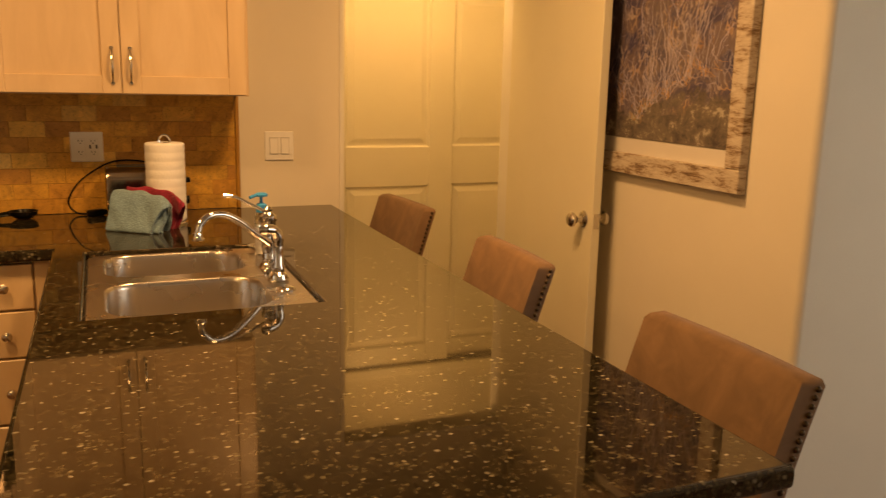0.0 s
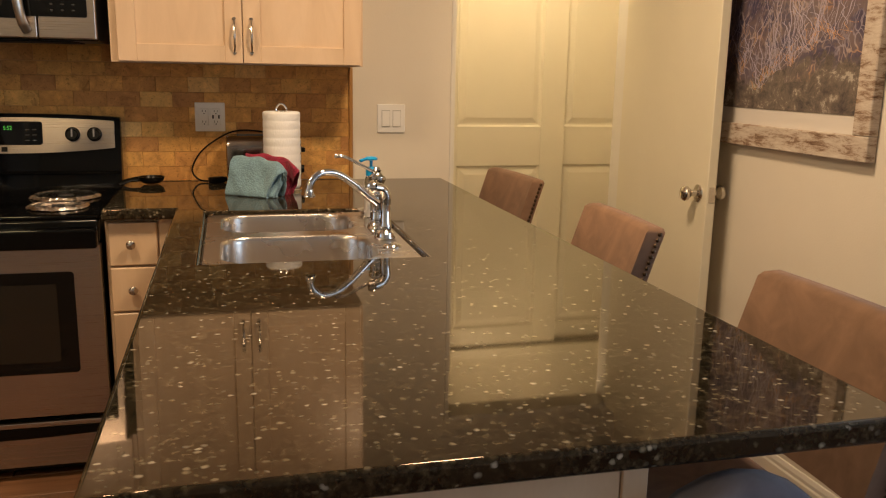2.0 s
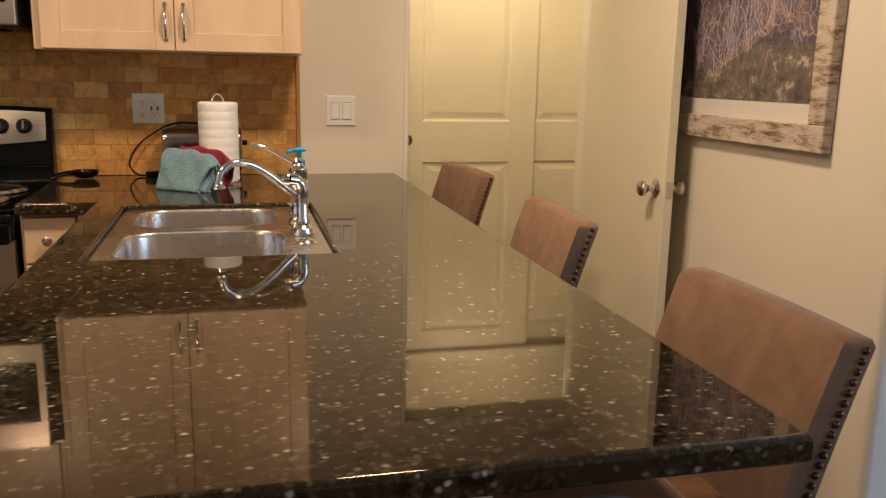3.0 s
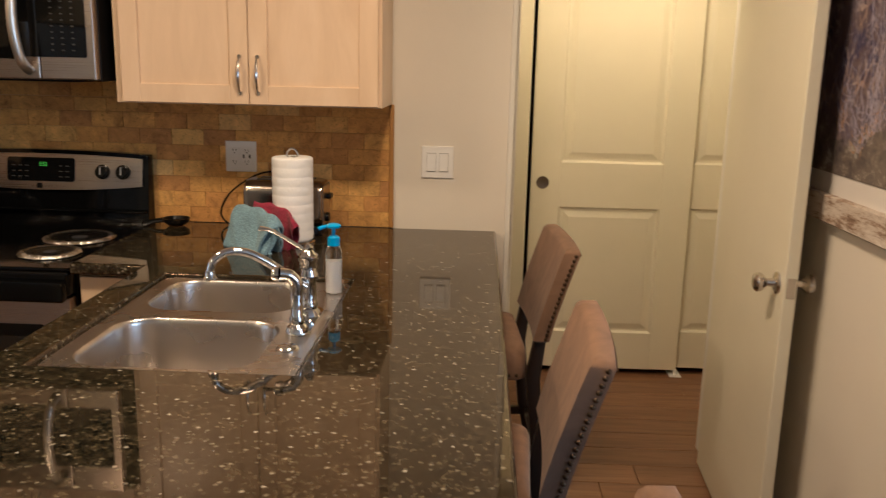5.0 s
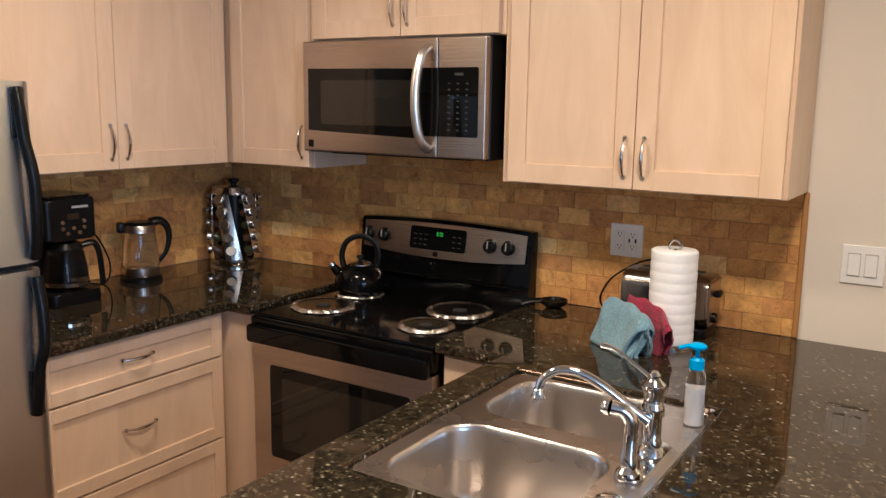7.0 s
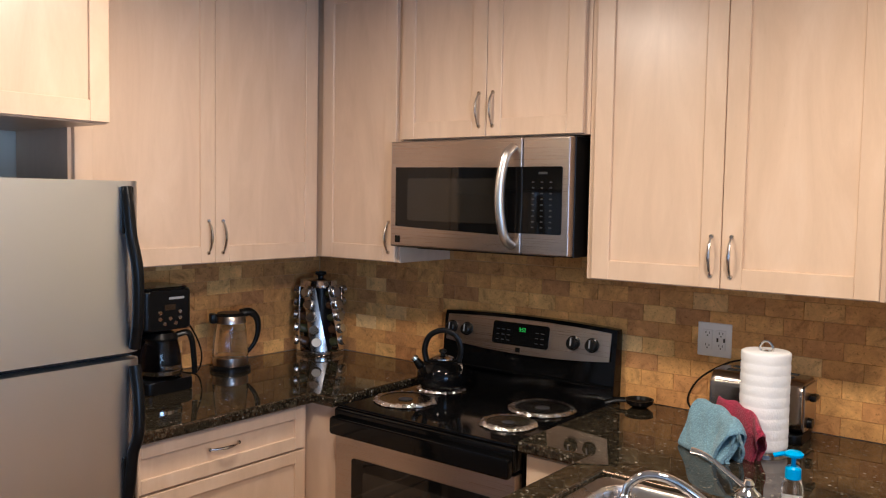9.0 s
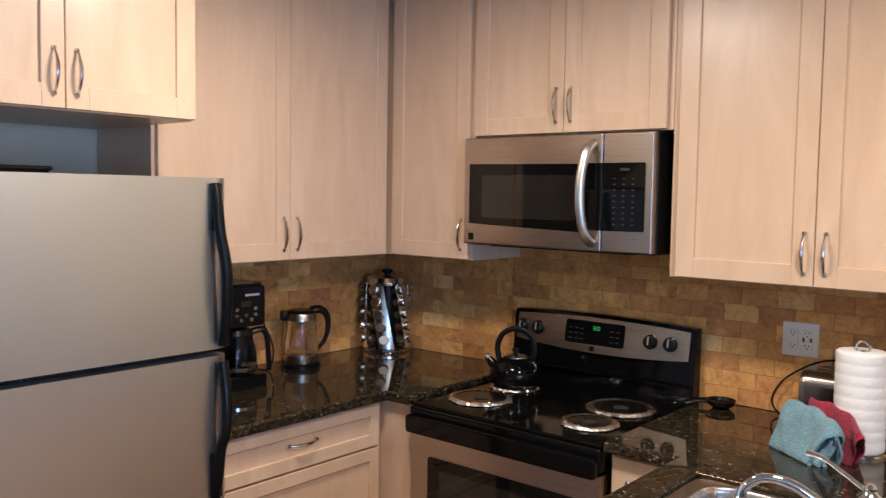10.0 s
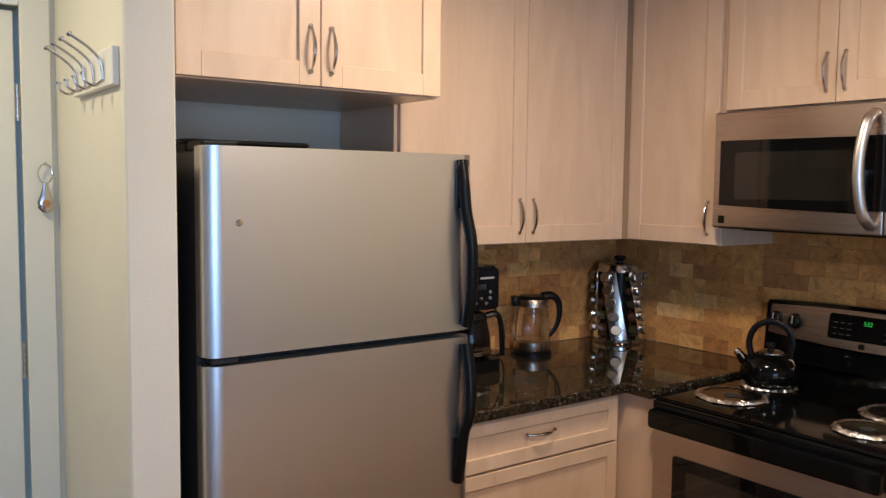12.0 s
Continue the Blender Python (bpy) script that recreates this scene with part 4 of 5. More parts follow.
def lettering(body, size, x, y, z, mat, parent, name="numerals", stretch=1.0):
    """Flat upright writing facing -y."""
    cu = bpy.data.curves.new(name, "FONT")
    cu.body, cu.size, cu.extrude, cu.align_x, cu.align_y = body, size, 0.0002, "CENTER", "CENTER"
    tmp = new(name, cu)
    me = bpy.data.meshes.new_from_object(tmp.evaluated_get(bpy.context.evaluated_depsgraph_get()))
    bpy.data.objects.remove(tmp)
    me.transform(Matrix.Translation((x, y, z)) @ pose(0, 0, 0, 90) @ Matrix.Diagonal((stretch, 1, 1, 1)))
    me.materials.clear()
    me.materials.append(mat)
    ob = new(name, me)
    ob.parent = parent
    return ob


lettering("5:52", 0.021, -0.004, -0.0869, 1.130, GREEN, clock, "numerals", 0.85)
bm = bmesh.new()
for kx in (-0.117, -0.092, -0.067, 0.063, 0.088):
    for kz in (1.085, 1.105, 1.125):
        box(kx - 0.007, -0.0868, kz - 0.0015, kx + 0.007, -0.0864, kz + 0.0015, 0, 1, bm)
tagged(part("key_marks", bm, material("faint_marks", (0.03, 0.03, 0.03), 0.5), clock), kind="stuff")
part("badge", box(-0.028, -0.0862, 1.043, -0.008, -0.0836, 1.061), PLASTIC, guard)
for x in (-0.345, -0.268, 0.222, 0.300):
    bm = lathe([(0, 0), (0.027, 0), (0.027, 0.006), (0.022, 0.008), (0.021, 0.022), (0.018, 0.025), (0, 0.025)], 24, None,
               Matrix.Translation((x, -0.0836, 1.108)) @ pose(0, 0, 0, 90))
    dial = part("dial", bm, PLASTIC, guard, "black stove dial")
    part("pointer", box(x - 0.003, -0.1105, 1.100, x + 0.003, -0.1086, 1.130, 0.001), material("dial_mark", (0.25, 0.25, 0.25), 0.5), dial)
for ob in [guard] + list(guard.children_recursive):
    for v in ob.data.vertices:
        if v.co.z > 1.0 and v.co.y < -0.05:
            v.co.y += (v.co.z - 1.0) * 0.17
rng = random.Random(5)
for x, y, r in ((-0.225, -0.500, 0.106), (-0.240, -0.265, 0.084), (0.235, -0.515, 0.084), (0.220, -0.275, 0.108)):
    burner = part("burner", lathe([(0, 0.900), (r * 0.2, 0.900), (r * 0.85, 0.904), (r, 0.906), (r, 0.8965), (0, 0.8965)], 40, None, Matrix.Translation((x, y, 0))), PAN, stove,
                  "steel burner cover", 60)
    bm = bmesh.new()
    rows = []
    for dr, z, jr, jz in ((-0.012, 0.9062, 0.002, 0.0004), (-0.003, 0.9085, 0.003, 0.0022), (0.006, 0.9055, 0.003, 0.0032), (0.013, 0.8990, 0.005, 0.0012), (0.004, 0.8962, 0.001, 0.0002)):
        rows.append([bm.verts.new((x + q * math.cos(a), y + q * math.sin(a), z + rng.uniform(-jz, jz)))
                     for a, q in [(6.28319 * k / 84, r + dr + rng.uniform(-jr, jr)) for k in range(84)]])
    for low, up in zip(rows, rows[1:]):
        for k in range(84):
            bm.faces.new((low[k], up[k], up[(k + 1) % 84], low[(k + 1) % 84]))
    bmesh.ops.recalc_face_normals(bm, faces=bm.faces)
    part("foil_edge", bm, FOIL, burner, "crumpled foil rim", 20)
    part("hole", lathe([(0, 0.9012), (r * 0.16, 0.9012), (r * 0.17, 0.9025), (r * 0.24, 0.9025), (r * 0.25, 0.9015)], 20, None, Matrix.Translation((x, y, 0.001))), SLOT, burner)

# ---- tea kettle ----
kettle = thing("tea_kettle", -0.222, -0.268, 0.911, 215, "glossy black stovetop tea kettle on the burner", "kettle")
part("pot", lathe([(0, 0.0), (0.080, 0), (0.094, 0.010), (0.100, 0.035), (0.096, 0.062), (0.078, 0.090), (0.050, 0.104), (0.045, 0.106), (0.0, 0.106)], 36), BLACK, kettle)
lid = part("lid", lathe([(0.046, 0.106), (0.045, 0.110), (0.030, 0.117), (0.012, 0.120), (0, 0.120)], 28), CHROME, kettle, "steel lid")
part("knob", lathe([(0, 0.118), (0.008, 0.118), (0.008, 0.126), (0.015, 0.132), (0.013, 0.141), (0, 0.144)], 18), PLASTIC, lid)
part("spout", tube(smooth_path([(0.075, 0, 0.066), (0.092, 0, 0.084), (0.108, 0, 0.104)], 5), [0.022 - 0.001 * i for i in range(11)], 14), BLACK, kettle)
part("spout_cap", lathe([(0, 0), (0.014, 0), (0.015, 0.010), (0.008, 0.016), (0, 0.016)], 16, None, Matrix.Translation((0.104, 0, 0.100)) @ pose(0, 0, 0, 0, 45)), CHROME, kettle)
bm = tube(smooth_path([(0.062, 0, 0.092), (0.070, 0, 0.145), (0.050, 0, 0.195), (0.0, 0, 0.216), (-0.050, 0, 0.195), (-0.070, 0, 0.145), (-0.062, 0, 0.092)], 7), 0.0125, 12, None, 0.8)
part("handle", bm, PLASTIC, kettle, "black arched handle")

# ---- microwave ----
mw = thing("microwave", 0.002, 0, 1.447, 0, "stainless over-the-range microwave with a curved handle", "microwave")
part("body", box(-0.388, -0.362, 0, 0.388, -0.013, 0.403, 0.003), PLASTIC, mw, "black side panels")
door = part("door", box(-0.388, -0.399, 0.004, 0.203, -0.3625, 0.401, 0.006, 3), STEEL, mw, "brushed steel door")
n = 14
bot = [(-0.360 + 0.500 * k / n, 0.083 - 0.016 * (k / n) ** 0.8) for k in range(n + 1)]
part("door_window", plate(bot + [(0.140, 0.300), (-0.360, 0.304)], -0.4018, -0.3992), BLACK_GLASS, door, "black glass window")
part("window_mesh", plate(round_rect(-0.300, 0.105, 0.105, 0.262, 0.008, 3), -0.4026, -0.4019), GREY_GLASS, door)
part("badge", box(-0.362, -0.4008, 0.020, -0.338, -0.3992, 0.046), PLASTIC, door)
hp = smooth_path([(0.172, -0.402, 0.030), (0.166, -0.440, 0.060), (0.160, -0.458, 0.130), (0.158, -0.463, 0.200), (0.160, -0.458, 0.270), (0.166, -0.440, 0.340), (0.172, -0.402, 0.372)], 6)
part("handle", tube(hp, 0.0165, 16, None, 0.7), SATIN, door, "bowed steel handle")
ctl = part("control_side", box(0.206, -0.399, 0.004, 0.388, -0.3625, 0.401, 0.006, 3), STEEL, mw, "brushed steel control side")
pad = part("control_pad", plate(round_rect(0.142, 0.076, 0.362, 0.302, 0.006, 3), -0.4016, -0.3992), BLACK_GLASS, ctl, "black touch panel")
bm = bmesh.new()
for r in range(9):
    for c in range(3):
        x, z = 0.252 + c * 0.034, 0.098 + r * 0.019
        box(x - 0.0045, -0.4020, z - 0.002, x + 0.0045, -0.4015, z + 0.002, 0, 1, bm)
box(0.272, -0.4020, 0.276, 0.306, -0.4015, 0.284, 0, 1, bm)
tagged(part("key_marks", bm, material("pad_marks", (0.026, 0.027, 0.026), 0.5), pad), kind="stuff")
part("grille", box(-0.300, -0.34, -0.004, 0.300, -0.06, -0.0005), UNLIT_BLACK, mw)

# ---- refrigerator ----
fr = thing("refrigerator", -1.165, -2.221, 0, 90, "stainless top-freezer refrigerator with black handles", "refrigerator")
DARKSIDE = paint("fridge_side", (0.022, 0.022, 0.024), 0.45, 500, 0.2)
part("body", box(0.004, -0.700, 0.03, 0.768, 0, 1.662, 0.004), DARKSIDE, fr, "dark textured side panels")
part("gasket", box(0.014, -0.707, 0.07, 0.760, -0.7005, 1.655), GASKET, fr)


def fridge_door(name, z0, z1, h0, h1, up):
    out = []
    for cx, sgn in ((0.046, -1), (0.725, 1)):
        arc = [(cx + sgn * 0.046 * math.sin(radians(a)), -0.735 - 0.032 * math.cos(radians(a))) for a in range(0, 91, 10)]
        out += arc[::-1] + [] if sgn < 0 else arc
    out = [(0.0, -0.708)] + out + [(0.771, -0.708)]
    d = part(name, slab(out, z0, z1, None, 0.004), STEEL_V, fr, "brushed steel door", 40)
    x = 0.728
    pts = smooth_path([(x - 0.010, -0.770, h1), (x - 0.008, -0.782, h1 - 0.06), (x - 0.004, -0.790, h1 - 0.14), (x + 0.004, -0.806, (h0 + h1) / 2), (x + 0.008, -0.800, h0 + 0.10), (x + 0.008, -0.782, h0 + 0.01)]
                      if up else
                      [(x + 0.008, -0.782, h1 - 0.01), (x + 0.008, -0.800, h1 - 0.10), (x + 0.004, -0.806, (h0 + h1) / 2), (x - 0.004, -0.790, h0 + 0.14), (x - 0.008, -0.782, h0 + 0.06), (x - 0.010, -0.770, h0)], 6)
    bm = tube(pts, [0.0165] * len(pts), 12)
    a, b = (h1 - 0.13, h1 + 0.002) if up else (h0 - 0.002, h0 + 0.13)
    box(x - 0.026, -0.781, a, x + 0.010, -0.768, b, 0.004, 2, bm)
    part("handle", bm, PLASTIC, d, "long black handle")
    return d


frz = fridge_door("freezer_door", 1.186, 1.672, 1.190, 1.655, True)
fridge_door("fresh_food_door", 0.075, 1.166, 0.760, 1.160, False)
part("lock_badge", lathe([(0, 0), (0.009, 0), (0.009, 0.002), (0, 0.003)], 16, None, Matrix.Translation((0.082, -0.7675, 1.497)) @ pose(0, 0, 0, 90)), NICKEL, frz)
part("hinge_cover", box(0.02, -0.70, 1.6625, 0.11, -0.600, 1.688, 0.006, 2), PLASTIC, fr, "black hinge cover")
part("middle_hinge", box(0.02, -0.755, 1.168, 0.085, -0.708, 1.184, 0.003), GASKET, fr)
part("foot_grille", box(0.01, -0.690, 0.0, 0.762, -0.05, 0.0295), PLASTIC, fr)
tray = thing("baking_tray", -0.76, -2.04, 1.663, 90, "black tray lying on top of the refrigerator", "tray")
bm = slab(round_rect(-0.16, -0.20, 0.16, 0.20, 0.03), 0, 0.004)
part("base", bm, PLASTIC, tray)
part("rim", tube([(x, y, 0.024) for x, y in round_rect(-0.165, -0.205, 0.165, 0.205, 0.03)], 0.006, 8, None, 1, True), PLASTIC, tray)
part("side", loft([[Vector((x, y, z)) for x, y in round_rect(-0.16 - g, -0.20 - g, 0.16 + g, 0.20 + g, 0.03)] for g, z in ((0, 0.003), (0.004, 0.022))]), PLASTIC, tray)

# ---- coffee maker, glass kettle, spice rack ----
cof = thing("coffee_maker", -0.985, -1.036, TOP, 90, "black drip coffee maker with a glass pot", "coffee maker")
part("base", slab(round_rect(-0.092, -0.11, 0.092, 0.10, 0.025), 0, 0.045, None, 0.006), PLASTIC, cof)
part("tower", slab(round_rect(-0.092, 0.015, 0.092, 0.10, 0.02), 0.0455, 0.22, None, 0.004), PLASTIC, cof)
head = part("brew_head", slab(round_rect(-0.094, -0.095, 0.094, 0.10, 0.025), 0.221, 0.362, None, 0.010, 3), PLASTIC, cof)
part("lid", slab(round_rect(-0.088, -0.085, 0.088, 0.092, 0.03), 0.3625, 0.372, None, 0.005), BLACK, cof)
part("brand_mark", box(0.000, -0.0965, 0.329, 0.058, -0.0952, 0.337), GREYMARK, head, "pale lettering strip")
part("display", box(-0.018, -0.0968, 0.292, 0.024, -0.0952, 0.312), GREY_GLASS, head)
bm = bmesh.new()
for x, z in ((-0.035, 0.262), (0.003, 0.262), (0.041, 0.262), (-0.035, 0.284), (0.041, 0.284), (-0.018, 0.245), (0.024, 0.245)):
    lathe([(0, 0), (0.008, 0), (0.007, 0.004), (0, 0.004)], 12, bm, Matrix.Translation((x, -0.0952, z)) @ pose(0, 0, 0, 90))
part("buttons", bm, NICKEL, head, "small metal-ringed buttons")
cof.scale = (1.08, 1.05, 1.03)
pot = part("glass_pot", lathe([(0.050, 0.0485), (0.066, 0.054), (0.070, 0.080), (0.068, 0.125), (0.060, 0.160), (0.056, 0.182)], 28, None, Matrix.Translation((0, -0.045, 0))), GLASS, cof, "clear glass coffee pot")
part("collar", lathe([(0.067, 0.062), (0.0715, 0.064), (0.0725, 0.076), (0.069, 0.078)], 28, None, Matrix.Translation((0, -0.045, 0))), CHROME, pot)
part("lid", lathe([(0, 0.212), (0.046, 0.208), (0.058, 0.190), (0.057, 0.183), (0, 0.183)], 24, None, Matrix.Translation((0, -0.045, 0))), PLASTIC, pot)
part("pot_handle", tube(smooth_path([(0.045, -0.070, 0.196), (0.078, -0.085, 0.202), (0.092, -0.092, 0.172), (0.098, -0.094, 0.110), (0.102, -0.094, 0.052)], 6), 0.012, 10, None, 0.75), PLASTIC, pot, "black handle")
part("hot_plate", lathe([(0, 0.0455), (0.070, 0.0455), (0.070, 0.048), (0, 0.048)], 28, None, Matrix.Translation((0, -0.045, 0))), BLACK, cof)
tagged(part("power_cord", tube(smooth_path([(-1.02, -0.932, 1.215), (-1.03, -0.90, 1.19), (-1.05, -0.82, 1.10), (-1.06, -0.775, 1.02), (-1.07, -0.765, 0.96), (-1.085, -0.78, 0.9195), (-1.13, -0.82, 0.9195), (-1.16, -0.86, 0.925)], 6), 0.0035, 8), PLASTIC),
       "black cord hanging behind the coffee maker", "cord")

ek = thing("electric_kettle", -1.045, -0.640, TOP, 62, "glass electric kettle on a black base", "kettle")
part("base", lathe([(0, 0), (0.082, 0), (0.082, 0.014), (0.074, 0.020), (0, 0.020)], 32), PLASTIC, ek, "black power base")
part("heater", lathe([(0, 0.021), (0.070, 0.021), (0.072, 0.030), (0.072, 0.055), (0, 0.055)], 32), STEEL, ek, "steel bottom")
part("jug", lathe([(0.070, 0.056), (0.073, 0.062), (0.066, 0.150), (0.060, 0.195)], 32), GLASS, ek, "clear glass jug")
part("band", lathe([(0.060, 0.195), (0.063, 0.196), (0.061, 0.222), (0.058, 0.226)], 32), STEEL, ek, "steel collar")
part("lid", lathe([(0, 0.240), (0.050, 0.237), (0.060, 0.227), (0.058, 0.222), (0, 0.222)], 28), PLASTIC, ek)
part("spout", box(-0.085, -0.022, 0.195, -0.056, 0.022, 0.236, 0.008, 2), PLASTIC, ek)
part("handle", tube(smooth_path([(0.040, 0, 0.230), (0.080, 0, 0.236), (0.108, 0, 0.210), (0.114, 0, 0.160), (0.100, 0, 0.108), (0.070, 0, 0.068)], 6), [0.0205 - 0.0004 * i for i in range(31)], 12, None, 0.8), PLASTIC, ek, "black curved handle")

rack = thing("spice_rack", -1.042, -0.134, TOP, 10, "chrome revolving spice rack with tilted glass jars", "spice rack")
rack.scale = (1.08, 1.08, 1.0)
part("base", lathe([(0, 0), (0.100, 0), (0.102, 0.006), (0.102, 0.020), (0.096, 0.024), (0, 0.024)], 36), CHROME, rack)
part("core", lathe([(0, 0.0245), (0.050, 0.0245), (0.050, 0.318), (0, 0.318)], 16), PLASTIC, rack)
part("cap", lathe([(0.086, 0.318), (0.087, 0.340), (0.070, 0.346), (0, 0.348)], 32), CHROME, rack)
part("rim", lathe([(0, 0.310), (0.090, 0.310), (0.091, 0.318), (0, 0.3178)], 32), CHROME, rack)
part("knob", lathe([(0, 0.348), (0.012, 0.348), (0.012, 0.356), (0.024, 0.364), (0.022, 0.376), (0, 0.380)], 20), PLASTIC, rack)
for c in range(5):
    a0 = -1.27 + 2 * math.pi / 5 * c
    strip = []
    for k in range(13):
        t = k / 12
        a = a0 + 0.30 - 0.55 * t
        z = 0.024 + 0.287 * t
        row = []
        for da, dr in ((-0.34, 0), (-0.17, 0.0015), (0, 0.002), (0.17, 0.0015), (0.34, 0), (0.34, -0.004), (0, -0.003), (-0.34, -0.004)):
            r = 0.101 - 0.012 * t + dr
            row.append(Vector((r * math.cos(a + da), r * math.sin(a + da), z)))
        strip.append(row)
    part("upright", loft(strip), JARLID, rack, "slanted chrome strip")
    for lev in range(5):
        a = a0 + 0.19 - 0.47 * (lev / 4)
        z = 0.055 + lev * 0.056
        m = Matrix.Rotation(a, 4, "Z") @ Matrix.Translation((0.052, 0, z)) @ pose(0, 0, 0, 0, 78, 0)
        jar = part("jar", lathe([(0, 0), (0.020, 0), (0.021, 0.003), (0.021, 0.040), (0.017, 0.046)], 14, None, m), (SPICE_A, SPICE_B)[(c + lev) % 2], rack, "spice jar")
        part("lid", lathe([(0.018, 0.046), (0.0215, 0.046), (0.0215, 0.060), (0.019, 0.062), (0, 0.062)], 16, None, m), JARLID, jar, "chrome lid")
bm = lathe([(0, 0), (0.0195, 0), (0.0195, 0.002), (0, 0.0025)], 22, None, Matrix.Rotation(-1.08, 4, "Z") @ Matrix.Translation((0.052, 0, 0.055)) @ pose(0, 0, 0, 0, 78, 0) @ Matrix.Translation((0, 0, 0.0625)))
part("label", bm, LABEL, rack, "round paper label")

# ---- bar stools ----
NAIL = finish("nailhead", lathe([(0.0062, 0), (0.0054, 0.0025), (0.003, 0.0045), (0, 0.005)], 8), STUD)


def bar_stool(x, y, rz=0):
    ob = thing("bar_stool", x, y, 0, rz, "tan suede bar stool with bronze nailheads and dark legs", "stool", "stools along the peninsula")
    w, t = 0.468, 0.052
    # back, leaning away from the counter
    rings = []
    for k, z in enumerate((0.672, 0.680, 0.73, 0.78, 0.84, 0.90, 0.962, 0.972, 0.975)):
        f = (z - 0.672) / 0.303
        g = {0: 0.012, 1: 0.0, 6: 0.0, 7: 0.006, 8: 0.014}.get(k, 0.0)
        ring = []
        half = w / 2 - g
        n = 14
        front = [(-t / 2 + g, -half + 0.008 + (2 * half - 0.016) * i / n) for i in range(n + 1)]
        rear = [(t / 2 - g, half - 0.004 - (2 * half - 0.008) * i / n) for i in range(n + 1)]
        for px, py in front + rear:
            ring.append(Vector((px - 0.090 + 0.090 * f ** 1.15 + 0.011 * (1 - (2 * py / w) ** 2), py, z)))
        rings.append(ring)
    back = part("backrest", loft(rings), SUEDE, ob, "", 50)
    def nail(parent, x, y, z, rx, ry=0):
        o = new("nailhead", NAIL)
        o.parent = parent
        o.matrix_local = pose(x, y, z, rx, ry)
    for s in (-1, 1):
        for i in range(19):
            z = 0.686 + 0.0151 * i
            nail(back, 0.013 - 0.090 + 0.090 * ((z - 0.672) / 0.303) ** 1.15, s * (w / 2 - 0.004), z, -90 * s)
    for i in range(23):
        py = -w / 2 + 0.02 + (w - 0.04) * i / 22
        nail(back, t / 2 - 0.006 + 0.011 * (1 - (2 * py / w) ** 2), py, 0.958, 0, 90)
    rings = []
    for z, g in ((0.545, 0.004), (0.550, 0.0), (0.60, 0.0), (0.63, 0.004), (0.648, 0.016), (0.655, 0.040), (0.657, 0.08)):
        rings.append([Vector((px, py, z)) for px, py in round_rect(-0.50 + g, -0.222 + g, -0.126 - g * 0.5, 0.222 - g, 0.05, 5)])
    seat = part("seat", loft(rings), SUEDE, ob, "", 50)
    for s in (-1, 1):
        for i in range(13):
            nail(seat, -0.46 + 0.025 * i, s * 0.2215, 0.562, -90 * s)
    for s in (-1, 1):
        part("leg", loft([[Vector((px + dx, py + s * 0.195, z)) for px, py in round_rect(-h, -h, h, h, 0.005, 2)] for z, h, dx in
                          ((0, 0.016, -0.02), (0.30, 0.020, -0.080), (0.545, 0.022, -0.105), (0.66, 0.019, -0.090), (0.70, 0.016, -0.083))]), DARKWOOD, ob, "dark wooden leg")
        part("leg", loft([[Vector((px - 0.465, py + s * 0.190, z)) for px, py in round_rect(-h, -h, h, h, 0.005, 2)] for z, h in ((0, 0.015), (0.5445, 0.022))]), DARKWOOD, ob, "dark wooden leg")
        part("stretcher", box(-0.448, s * 0.190 - 0.011, 0.255, -0.085, s * 0.190 + 0.011, 0.285, 0.003), DARKWOOD, ob)
    part("foot_rail", box(-0.476, -0.170, 0.200, -0.454, 0.170, 0.232, 0.003), DARKWOOD, ob)
    part("stretcher", box(-0.078, -0.174, 0.255, -0.058, 0.174, 0.285, 0.003), DARKWOOD, ob)
    return ob


bar_stool(1.926, -0.358, 4)
bar_stool(1.906, -1.356, -3)
bar_stool(1.897, -2.280, -1)

# grey chair against the end of the peninsula
chair = thing("upholstered_chair", 1.450, -2.640, 0, 0, "blue-grey upholstered chair with a rounded back", "chair")
n = 28
ell = [(0.185 * math.cos(6.28319 * k / n), 0.620 + 0.235 * math.sin(6.28319 * k / n)) for k in range(n)]
part("backrest", plate(ell, -0.045, 0.025, 0.02), GREY_CLOTH, chair, "", 60)
part("seat", slab(round_rect(-0.19, -0.40, 0.19, -0.046, 0.06), 0.40, 0.48, None, 0.02), GREY_CLOTH, chair)
for px in (-0.15, 0.15):
    for py in (-0.36, -0.08):
        part("leg", loft([[Vector((px + a, py + b, z)) for a, b in round_rect(-h, -h, h, h, 0.004, 2)] for z, h in ((0, 0.012), (0.3995, 0.018))]), DARKWOOD, chair)

# ---- picture ----
pic = thing("framed_picture", 2.6195, -1.004, 1.131, -90, "large mountain trail map in a whitewashed barnwood frame", "picture")
W2, HP, SIDE = 0.500, 0.92, 0.068
for nm, a, b, c, d in (("frame_board", -W2, 0, W2, 0.075), ("frame_board", -W2, HP - 0.075, W2, HP), ("frame_board", -W2, 0.0755, -W2 + SIDE, HP - 0.0755), ("frame_board", W2 - SIDE, 0.0755, W2, HP - 0.0755)):
    part(nm, box(a, -0.036, b, c, -0.001, d, 0.003), BARN, pic, "whitewashed rough board")
part("mat", box(-W2 + SIDE - 0.002, -0.016, 0.073, W2 - SIDE + 0.002, -0.002, HP - 0.073), MAT, pic, "off-white mat")
pic_print = part("print", box(-W2 + SIDE + 0.018, -0.0185, 0.131, W2 - SIDE - 0.018, -0.0162, HP - 0.12), MAP, pic, "blue-grey printed mountain map")

